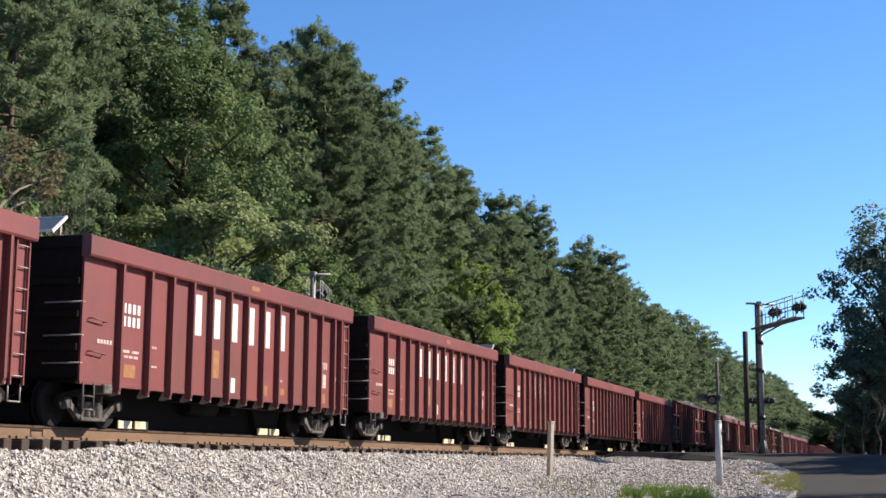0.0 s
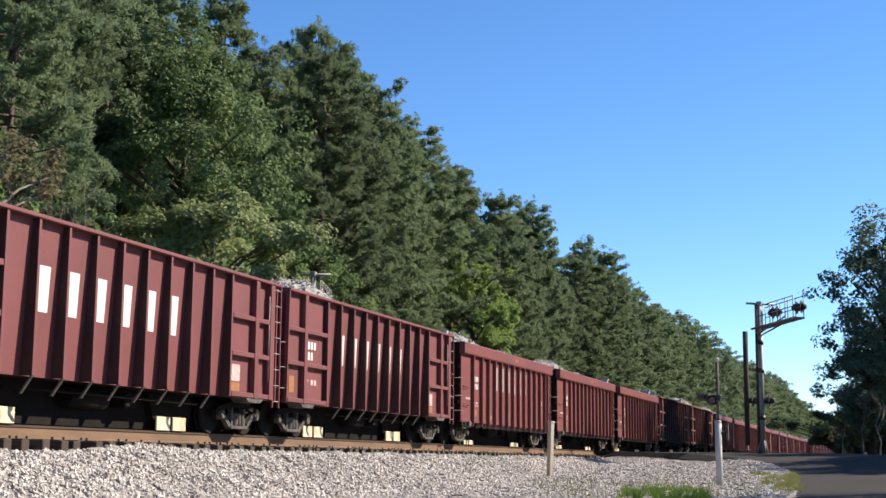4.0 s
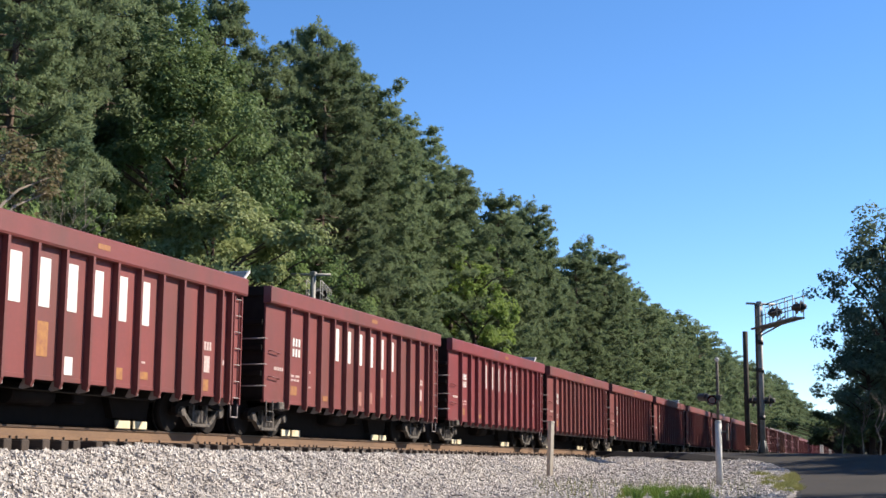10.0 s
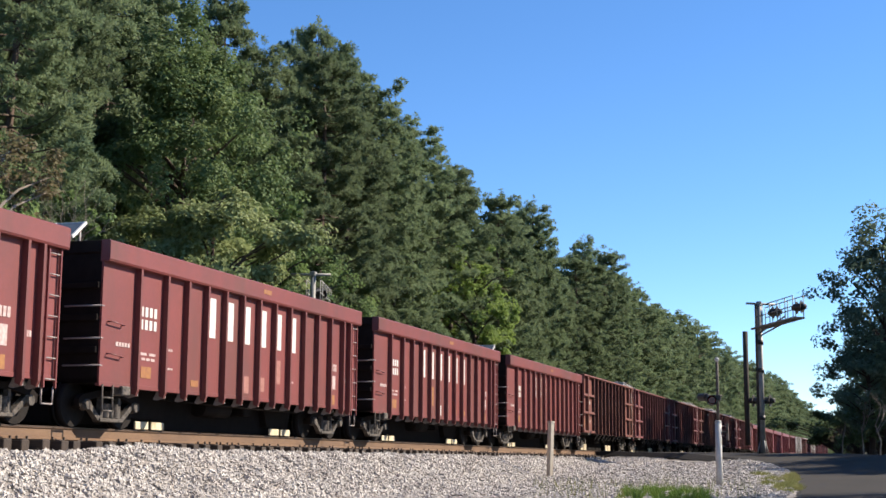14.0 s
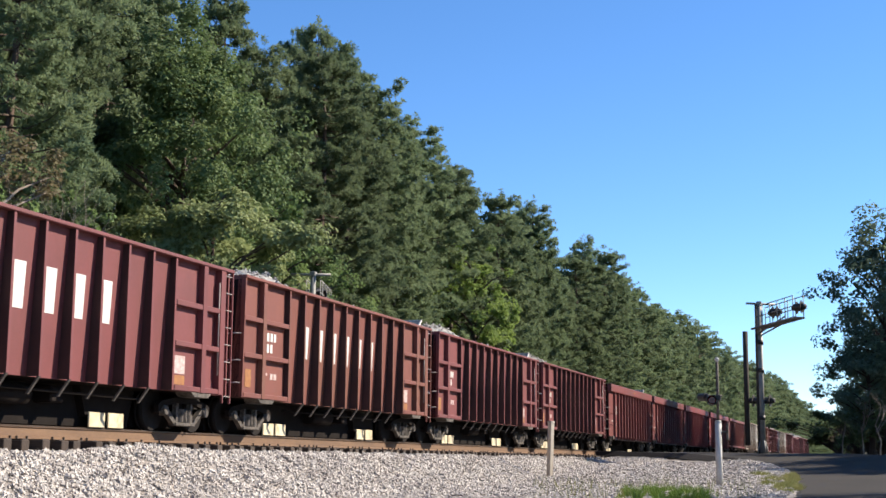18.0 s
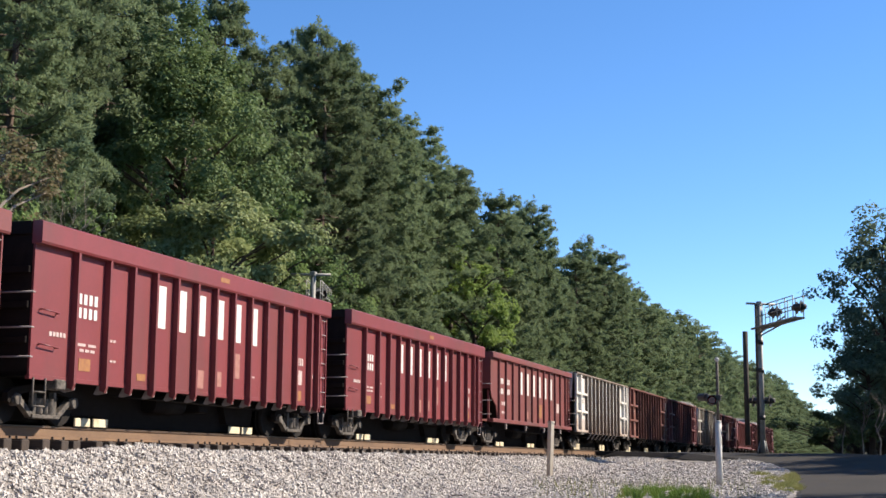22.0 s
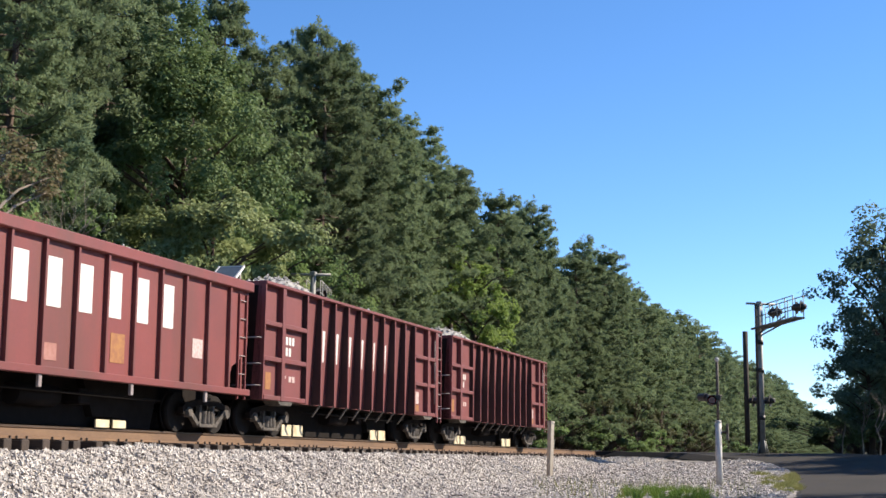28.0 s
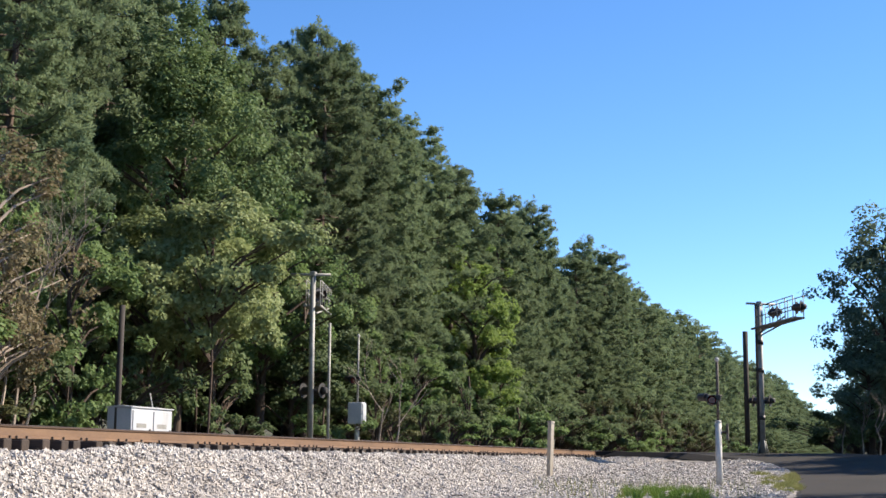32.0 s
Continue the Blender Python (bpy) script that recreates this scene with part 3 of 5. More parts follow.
    for x, y, a, w, h in ((-22.6, 30.6, 40, 0.9, 1.15), (-23.6, 63.5, 90, 0.9, 0.8), (-24.0, 70.0, 10, 1.0, 0.9), (-24.6, 76.0, 140, 1.0, 0.8), (-24.2, 88.0, 300, 1.0, 0.8)):
        grow(ivy, x, y, a, (w, h))
    # shrubs along the foot of the wood
    S = "low tangled green shrub on the bank below the wood"
    sh = [tree("shrub", broadleaf(2.6 + 0.5 * k, 1.5, 0.1, 60, 34, 0.15, m, 80 + k, girth=0.012, ragged=0.9), S, "shrub", "shrubs at the wood's foot", pose(-22.5 - k, 54 + 5 * k, -0.5)) for k, m in enumerate((M_LEAF, M_DULL, M_OLIVE))]
    y = 56.0
    while y < 300:
        grow(rng.choice((dull, ivy) if y < 110 else sh), -rng.uniform(24.3, 26.2), y, rng.uniform(0, 360), (rng.uniform(0.8, 1.1) * (1 if y < 110 else 1.8), rng.uniform(0.5, 0.85) * (1 if y < 110 else 2.4)))
        y += rng.uniform(3.5, 6.0) * (1 + 0.008 * (y - 56))

    for k in range(58):
        y = 27 + 2.3 * k * (1 + 0.012 * k)
        m = rng.choice((0, 0, 1, 1, 2))
        if 34.5 < y < 50 or 51.5 < y < 58.5:
            continue
        grow(sh[m], -rng.uniform(21.0, 23.0), y, rng.uniform(0, 360), (rng.uniform(0.8, 1.3) * (1 if y < 70 else 1.5), rng.uniform(0.6, 1.15) * (1 if y < 70 else 1.6)))

    # trees beside the road
    R = "broad-leaved roadside tree in shade with thin bare lower boughs"
    rt = tree("roadside_tree", broadleaf(16.5, 4.0, 2.2, 330, 42, 0.28, M_ROAD, 90, ragged=0.5, tight=1.15), R, "tree", "roadside trees", pose(0.0, 100.0, -0.3))
    rt.scale = (1.0, 1.0, 1.12)
    # most right-hand ones stand out of view, added to shade the road
    for x, y, a, w, h in ((2.8, 94, 60, 0.9, 1.08), (-1.1, 95, 310, 0.72, 0.56), (5.5, 99, 200, 1.1, 1.15), (-0.6, 108, 100, 0.8, 0.72), (9.5, 88, 20, 1.0, 1.1), (12.5, 79, 250, 1.0, 1.05), (15.0, 72, 310, 1.0, 0.95), (17.5, 77, 30, 1.1, 1.1), (11.5, 71.5, 140, 0.9, 0.7), (14, 86, 15, 1.1, 1.1), (18.5, 53, 0, 0.9, 0.8), (10.8, 39, 77, 0.8, 0.8), (14.6, 65.5, 250, 1.0, 1.0), (14.0, 70, 333, 0.95, 1.0), (15.0, 61.5, 200, 0.9, 0.95), (4.0, 115, 180, 1.1, 1.05), (10, 112, 45, 1.2, 1.1)):
        grow(rt, x, y, a, (w, h), -0.4)
    # unseen row, added to throw shade on the track and far wagons
    for x, y, a in ((3.8, 104.5, 15), (4.4, 110.5, 130), (3.9, 121, 222), (4.6, 127.5, 305), (4.2, 134, 60), (4.8, 141, 170)):
        grow(rt, x, y, a, (0.85, 1.3), -0.4)
    for x, y, a in ((2, 150, 0), (8, 165, 80), (-2.5, 190, 140), (14, 150, 200), (5, 230, 30), (20, 180, 99), (-6, 260, 10), (12, 240, 60), (28, 200, 160)):
        grow(far[a % 2], x, y, a, (1.5, 0.55), -0.4)
    for x, y in ((-21.0, 25.5), (-21.8, 27.0), (-23.5, 29.5), (-25.0, 31.5), (-24.5, 28.0), (-27, 33)):
        grow(ivy, x, y, y * 50, (1.2, 0.75))
    for x, y, w, h in ((-24.6, 40.6, 1.3, 1.3), (-25.2, 44.0, 1.4, 1.5), (-24.4, 47.6, 1.3, 1.3), (-22.2, 45.6, 0.7, 0.55), (-26.2, 42.0, 1.5, 1.9), (-26.4, 46.5, 1.5, 1.9)):
        grow(sh[1], x, y, y * 61, (w, h))
    grow(dull, -27.5, 31.0, 30, (1.1, 0.9))
    grow(dull, -31.0, 35.5, 70, (1.2, 1.1))
    for x, y in ((-30, 56), (-29, 60), (-33, 51), (-27.5, 63.5)):
        grow(sh[1], x, y, y * 23, (1.7, 1.5))
    for x, y in ((-36, 79), (-41, 90), (-38, 72), (-46, 80)):
        grow(dull, x, y, y * 17, (1.5, 1.0))
    for x, y in ((-4, 128), (-1, 133), (2, 127), (5, 132), (8, 128), (-3, 142), (1, 146), (5, 148), (9, 142)):
        grow(sh[1], x, y, y * 29, (2.6, 1.7), -0.3)
    for k in range(22):
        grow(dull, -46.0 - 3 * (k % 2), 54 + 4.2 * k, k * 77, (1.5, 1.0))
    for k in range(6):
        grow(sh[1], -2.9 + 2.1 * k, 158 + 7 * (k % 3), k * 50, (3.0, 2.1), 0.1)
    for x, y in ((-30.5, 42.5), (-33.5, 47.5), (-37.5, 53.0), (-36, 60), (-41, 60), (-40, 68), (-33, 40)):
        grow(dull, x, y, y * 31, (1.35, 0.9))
    for x, y in ((0.4, 92.0), (2.2, 90.5), (4.0, 89.5), (-0.6, 97.0), (-1.4, 104), (6, 88), (-2.2, 112), (-3.0, 124), (-1.5, 118), (1, 120)):
        grow(sh[1], x, y, y * 40, (1.4, 1.5), -0.25)


def bare(name, label, h, spread, seed, at):
    """A leafless sapling of bent twigs."""
    r = random.Random(seed)
    bm = B()

    def go(p, d, ln, rad, depth):
        q = p + d * ln
        m = p.lerp(q, 0.5) + Vector((r.uniform(-1, 1), r.uniform(-1, 1), 0)) * ln * 0.08
        limb(bm, [p, m, q], rad, rad * 0.6, 5)
        if depth:
            for _ in range(r.randint(2, 3)):
                e = (d + Vector((r.uniform(-1, 1), r.uniform(-1, 1), r.uniform(-0.2, 0.7))) * spread).normalized()
                go(p.lerp(q, r.uniform(0.55, 1)), e, ln * r.uniform(0.5, 0.8), rad * 0.55, depth - 1)
    go(Vector((0, 0, 0)), Vector((0.1, 0, 1)).normalized(), h * 0.42, 0.05, 4)
    ob = new(name, data_of(name, bm, M_BARE))
    ob.matrix_basis = at
    return tagged(ob, label, "tree", "leafless saplings")


def build_grass():
    """Blades in front of the mast and by the road's edge."""
    rng = np.random.default_rng(9)

    def blades(n, area, h, material, name, label, shape=lambda u, v: 1.0):
        V, F = [], []
        while len(F) < n:
            u, v = rng.random(2)
            if rng.random() > shape(u, v):
                continue
            x, y = area(u, v)
            z = floor_z(x, y) - 0.02
            hh = h * rng.uniform(0.3, 1.25) * (0.5 + 0.7 * shape(u, v))
            a = rng.random() * 6.28
            w = 0.010 * np.array((math.cos(a), math.sin(a), 0))
            p = np.array((x, y, z))
            t = p + (rng.normal() * 0.3 * hh, rng.normal() * 0.3 * hh, hh)
            k = len(V)
            V += [p - w, p + w, t]
            F.append((k, k + 1, k + 2))
        me = raw(name, [tuple(q) for q in V], F, material)
        tagged(new(name, me), label, "grass", kind="stuff")
    def tuft(u, v):
        edge = max(0.0, 1.1 - (1.25 * v) ** 3 - (2 * u - 1) ** 6)
        return edge * max(0.0, 0.12 + 1.7 * noise.noise((u * 11, v * 5, 2)) + 0.4 * noise.noise((u * 37, v * 19, 5)))

    def bed(u, v):
        y = 29.5 + v * 12
        return -(0.116 + 0.075 * u) * y, y
    blades(6500, bed, 0.25, M_GRASS, "grass", "fresh green grass tuft growing through the gravel", tuft)
    blades(420, lambda u, v: (-(0.09 + 0.16 * u) * (30 + 13 * v), 30 + 13 * v), 0.34, M_DRY, "dry_grass", "thin dry weed stalks standing in the gravel")
    def patch(u, v):
        return max(0.0, min(1.0, 0.45 + 1.5 * noise.noise((u * 3, v * 6, 4)) - (2 * v - 1) ** 4 - (2 * u - 1) ** 4))
    blades(9000, lambda u, v: (road_left(37 + 15 * v) + 0.15 - 2.0 * u * (0.4 + 0.6 * v), 37 + 15 * v), 0.2, M_DRY, "dry_grass", "short dry yellowish grass on the road's verge", patch)


build_forest()
bare("bare_sapling", "leafless grey sapling with crooked twigs beside the signal", 6.0, 0.75, 5, pose(-20.3, 56.6, -0.55))
bare("bare_sapling", "leafless grey sapling with crooked twigs beside the signal", 5.2, 0.8, 8, pose(-20.4, 54.9, -0.55))
for seed, x, y in ((21, -21.2, 30.4), (22, -21.8, 31.6), (23, -21.0, 29.4)):
    bare("withered_sapling", "withered brown sapling with dense bare twigs", 7.5, 0.85, seed, pose(x, y, -0.5, 0, 0, seed * 50))
for seed, x, y in ((31, -0.6, 88.0), (32, 1.6, 86.5), (33, -1.6, 93.0)):
    bare("bare_sapling", "pale leafless branches at the foot of the roadside trees", 5.0, 0.8, seed, pose(x, y, -0.3, 0, 0, seed * 40))
bare("bare_sapling", "thin leafless sapling beside the road", 5.5, 0.6, 13, pose(-3.0, 96.0, -0.3))
build_grass()

# ---- crossing signals and trackside things ----


def flasher(parent, at, face=1, s=1.0, disc=0.30):
    """A round crossing light with its black backing disc, hood and red lens. It looks along +Y (face 1) or -Y."""
    bm = B()
    tube(bm, (0, 0, 0), (0, 0.03 * face, 0), disc * s, None, 20)
    lamp = part("light", bm, M_BLACK, parent, "black disc of a crossing light", at)
    bm = B()
    tube(bm, (0, 0.03 * face, 0), (0, 0.36 * s * face, 0), 0.17 * s, 0.16 * s, 14, False)
    tube(bm, (0, -0.22 * s * face, 0), (0, -0.005 * face, 0), 0.11 * s, 0.17 * s, 14)
    part("hood", bm, M_BLACK, lamp)
    bm = B()
    tube(bm, (0, 0.04 * face, 0), (0, 0.10 * face, 0), 0.155 * s, 0.12 * s, 14)
    part("lens", bm, M_RLENS, lamp, "dull red lens")
    return lamp


def cantilever(x, y, z, height, arm, toward, group, striped, girth=0.15):
    """A crossing-signal cantilever: mast, walkway arm with handrails, pairs of lights. The arm points along the given direction."""
    ob = empty("crossing_cantilever", "tall grey steel cantilever mast with walkway arm and red crossing lights", "crossing signal", group, at=pose(x, y, z))
    part("base_plate", box(B(), -0.35, 0.35, -0.35, 0.35, 0, 0.06, 0.01), M_GALV, ob)
    bm = B()
    tube(bm, (0, 0, 0.05), (0, 0, height), girth, girth - 0.025, 14)
    part("mast", bm, M_GALV, ob, "tubular steel mast")
    if striped:
        for z0 in (1.75, 4.1, 5.5):
            bm = B()
            tube(bm, (0, 0, z0), (0, 0, z0 + 0.22), 0.172, 0.172, 14)
            part("dark_band", bm, M_BLACK, ob, "dark band round the mast")
        # dark tube added along the mast for the shade on its left
        bm = B()
        tube(bm, (-0.17, -0.06, 0.1), (-0.15, -0.06, height), 0.075, 0.07, 8)
        part("shade_tube", bm, M_POLE, ob, "dark tube standing for the mast's shaded side")
        for a in range(4):
            c, q = math.cos(a * 1.571 + 0.6), math.sin(a * 1.571 + 0.6)
            bm = B()
            tube(bm, (0.30 * c, 0.30 * q, 0.05), (0.14 * c, 0.14 * q, 0.75), 0.035, None, 6)
            part("base_strut", bm, M_GALV, ob)
    d = Vector(toward).normalized()
    w = d.cross(Vector((0, 0, 1)))
    za = height - 1.25
    up = Vector((0, 0, 1))
    for s in (-1, 1):
        bm = B()
        o = w * 0.28 * s
        tube(bm, up * za + o - d * 0.3, up * (za + 0.16) + o + d * arm, 0.06, 0.05, 8)
        tube(bm, up * (za - 0.3) + o * 0.5, up * (za + 0.3) + o + d * arm * 0.8, 0.04, None, 8)
        part("arm_beam", bm, M_GALV, ob)
        bm = B()
        n = 5
        for k in range(n + 1):
            p = up * (za + 0.16 * k / n) + o + d * (0.1 + (arm - 0.1) * k / n)
            tube(bm, p, p + up * 1.05, 0.024, None, 6)
        for h in (0.55, 1.05):
            tube(bm, up * (za + h) + o + d * 0.1, up * (za + 0.16 + h) + o + d * arm, 0.024, None, 6)
        part("handrail", bm, M_GALV, ob)
    bm = B()
    a = [up * za - w * 0.26, up * za + w * 0.26, up * (za + 0.16) + d * arm + w * 0.26, up * (za + 0.16) + d * arm - w * 0.26]
    lo = [bm.verts.new(p) for p in a]
    hi = [bm.verts.new(p + up * 0.05) for p in a]
    bm.faces.new(lo), bm.faces.new(hi[::-1])
    for k in range(4):
        bm.faces.new((lo[k], lo[(k + 1) % 4], hi[(k + 1) % 4], hi[k]))
    part("walkway", bm, M_GALV, ob)
    bm = B()
    tube(bm, up * (height + 0.0) - w * 0.9, up * (height + 0.0) + w * 0.7, 0.055, None, 8)
    box(bm, -0.12, 0.12, -0.12, 0.12, height - 0.05, height + 0.12, 0.02)
    part("crossarm", bm, M_GALV, ob)
    for k in (0.42, 1.02):
        p = up * (za + 0.55) + d * arm * k
        for f in (1, -1):
            m = Matrix.Translation(p + d * 0.25 * f + up * 0.1)
            flasher(ob, m @ pose(0, 0, 0, 0, 0, 78), f)
    for f in (1, -1):
        flasher(ob, pose(0.42 * f, 0.2, height * 0.36, 0, 0, 78), f)
    bm = B()
    tube(bm, (-0.5, 0.1, height * 0.36), (0.5, 0.1, height * 0.36), 0.035, None, 8)
    part("light_bracket", bm, M_BLACK, ob)
    return ob


def mast(x, y, z, height, sleeve, group, label, case=False):
    """A crossing-light mast with a finial, lights and a wide lower sleeve."""
    ob = empty("crossing_mast", label, "crossing signal", group, at=pose(x, y, z))
    bm = B()
    tube(bm, (0, 0, -0.3), (0, 0, sleeve), 0.105, 0.10, 12)
    tube(bm, (0, 0, sleeve), (0, 0, sleeve + 0.05), 0.12, 0.07, 12)
    part("sleeve", bm, M_WPOST, ob, "white-painted lower sleeve")
    bm = B()
    tube(bm, (0, 0, sleeve), (0, 0, height), 0.045, None, 10)
    part("pole", bm, M_TRUCK if not case else M_GALV, ob, "grey tubular pole")
    bm = bmesh.new()
    bmesh.ops.create_uvsphere(bm, u_segments=12, v_segments=8, radius=0.075, matrix=Matrix.Translation((0, 0, height + 0.06)))
    part("finial", bm, M_WPOST, ob, "white round finial")
    h = sleeve + (height - sleeve) * 0.40
    bm = B()
    tube(bm, (-0.45, 0, h + 0.06), (0.14, 0, h + 0.06), 0.03, None, 8)
    box(bm, -0.1, 0.1, -0.08, 0.08, h - 0.08, h + 0.08, 0.01)
    part("light_bracket", bm, M_BLACK, ob)
    for p, f, q in ((-0.36, 1, 0.02), (-0.17, -1, -0.08)):
        flasher(ob, pose(p, 0.05 * f, h + q, 0, 0, 65 if f > 0 else 8), f, 0.7 if f > 0 else 0.9, 0.19)
    if case:
        c = part("bell_case", box(B(), -0.32, 0.32, -0.30, 0.18, sleeve - 0.75, sleeve + 0.15, 0.03), M_BOX, ob, "grey steel gate-motor case")
        part("case_door", box(B(), 0.325, 0.35, -0.25, 0.13, sleeve - 0.68, sleeve + 0.08, 0.008), M_BOX, c)
    else:
        for s, q in ((0.24, 0.0), (0.22, 0.16)):
            bm = B()
            box(bm, s, s + 0.07, q - 0.06, q + 0.06, sleeve - 0.55, sleeve - 0.05, 0.01)
            tube(bm, (0, 0, sleeve - 0.3), (s + 0.03, q, sleeve - 0.3), 0.03, None, 8)
            part("gate_bracket", bm, M_TRUCK, ob)
    return ob


def build_trackside():
    A = cantilever(-21.7, 50.7, -0.45, 7.2, 4.8, (-0.31, 1, 0), "crossing cantilevers", False, 0.125)
    bm = B()
    tube(bm, (0.55, 0.5, 0), (0.55, 0.5, 5.3), 0.07, 0.06, 8)
    part("side_pole", bm, M_GALV, A, "thin grey pole beside the mast")
    Bc = cantilever(-6.0, 70.8, -0.2, 7.55, 4.0, (0.62, -1, 0), "crossing cantilevers", True)
    bm = B()
    tube(bm, (-0.75, 0.3, 0.5), (-0.75, 0.3, 6.2), 0.13, 0.13, 10)
    part("side_pole", bm, M_POLE, Bc, "dark pole beside the mast")
    mast(-5.0, 43.4, -1.3, 3.83, 1.97, "crossing masts", "white and grey crossing-light mast standing in the gravel")
    mast(-21.0, 54.0, -0.45, 4.95, 2.1, "crossing masts", "grey crossing-light mast with motor case by the wood", True)
    # marker post
    ob = new("marker_post", data_of("marker_post", box(box(B(), -0.085, 0.085, -0.085, 0.085, -0.35, 1.72, 0.012), -0.10, 0.10, -0.10, 0.10, 1.72, 1.79, 0.01), M_WOOD))
    ob.matrix_basis = pose(-11.2, 47.15, -0.97, 0, 2.5, 60)
    tagged(ob, "weathered square wooden marker post on the ballast bank", "post")
    # relay case
    rc = empty("relay_case", "pale aluminium relay case beside the track", "equipment case", at=pose(-19.5, 34.45, -0.72))
    part("body", box(B(), -0.75, 0.0, -1.12, 1.12, 0.12, 1.52, 0.015), M_BOX, rc)
    part("roof", prism(B(), [(-0.78, 1.52), (0.04, 1.52), (0.04, 1.545), (-0.37, 1.59), (-0.78, 1.545)], "y", -1.15, 1.15), M_BOX, rc)
    part("plinth", box(B(), -0.7, -0.05, -1.05, 1.05, -0.2, 0.12, 0.01), M_BLACK, rc)
    for k in (-0.56, 0.56):
        d = part("door", box(B(), 0.0, 0.03, k - 0.5, k + 0.5, 0.2, 1.45, 0.008), M_BOX, rc)
        part("handle", box(B(), 0.03, 0.07, k + 0.36, k + 0.40, 0.75, 0.95, 0.006), M_TRUCK, d)
        part("vent", box(B(), 0.03, 0.036, k - 0.32, k + 0.2, 0.98, 1.10), M_GALV, d, "faint stencil bars on the case")
    bm = B()
    tube(bm, (-0.3, 0.55, 1.55), (-0.34, 0.42, 1.98), 0.02, 0.015, 6)
    part("aerial", bm, M_WPOST, rc)
    bm = B()
    tube(bm, (0, 0, -0.3), (0.03, 0.02, 4.2), 0.09, 0.08, 10)
    ob = new("utility_stub_pole", data_of("utility_stub_pole", bm, M_POLE))
    ob.matrix_basis = pose(-20.0, 33.4, -0.6)
    tagged(ob, "short dark wooden pole among the bushes", "pole")


build_trackside()

# ---- the train ----


def add_truck(car, y):
    """A two-axle freight truck: side frames, springs, bolster and wheelsets."""
    tk = part("truck", box(B(), -0.95, 0.95, -0.2, 0.2, 0.42, 0.66, 0.02), M_UNDER, car, "cast steel truck with two wheelsets", pose(0, y, 0))
    top = [(-1.10, 0.38), (-1.12, 0.52), (-1.00, 0.60), (-0.40, 0.70), (0.40, 0.70), (1.00, 0.60), (1.12, 0.52), (1.10, 0.38), (1.02, 0.38), (1.00, 0.46), (0.38, 0.58), (-0.38, 0.58), (-1.00, 0.46), (-1.04, 0.34)]
    for s in (1, -1):
        # colour split by light: shaded upper beam near-black, sunlit arms below pale
        part("side_frame", prism(B(), top, "x", s * 1.05 - 0.055, s * 1.05 + 0.055), M_UNDER, tk, "cast side frame, body shade in its colour")
        bm = B()
        for k in (1, -1):
            prism(bm, [(k * 0.78, 0.50), (k * 0.92, 0.47), (k * 0.44, 0.13), (k * 0.33, 0.17)], "x", s * 1.05 - 0.05, s * 1.05 + 0.06)
            prism(bm, [(k * 0.27, 0.14), (k * 0.37, 0.14), (k * 0.34, 0.60), (k * 0.26, 0.60)], "x", s * 1.05 - 0.05, s * 1.05 + 0.05)
        box(bm, s * 1.05 - 0.09, s * 1.05 + 0.09, -0.42, 0.42, 0.11, 0.185, 0.012)
        part("frame_truss", bm, M_TRUCK, tk, "dusty lower arms of the side frame, paler as sunlit")
        q = [(s * 1.06 + (0.08 * abs(math.sin(k * math.pi / 8)) + 0.02) * s, -0.24 + 0.48 * k / 24) for k in range(25)]
        part("spring_nest", prism(B(), q + [(s * 0.94, 0.24), (s * 0.94, -0.24)], "z", 0.19, 0.46), M_TRUCK, tk)
        for k in (-0.87, 0.87):
            bm = B()
            tube(bm, (s * 1.02, k, 0.42), (s * 1.16, k, 0.42), 0.12, 0.095, 12)
            part("bearing_cap", bm, M_TRUCK, tk)
    # dark block added to close the view between the wheels
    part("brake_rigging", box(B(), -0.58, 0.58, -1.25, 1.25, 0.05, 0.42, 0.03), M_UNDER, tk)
    for k in (-0.87, 0.87):
        bm = B()
        tube(bm, (-1.0, k, 0.42), (1.0, k, 0.42), 0.08, None, 10)
        ax = part("axle", bm, M_UNDER, tk)
        for s in (1, -1):
            bm = B()
            tube(bm, (s * 0.69, k, 0.42), (s * 0.83, k, 0.42), 0.425, 0.415, 28)
            tube(bm, (s * 0.66, k, 0.42), (s * 0.69, k, 0.42), 0.455, 0.455, 28)
            part("wheel", bm, M_WHEEL, ax)
    return tk


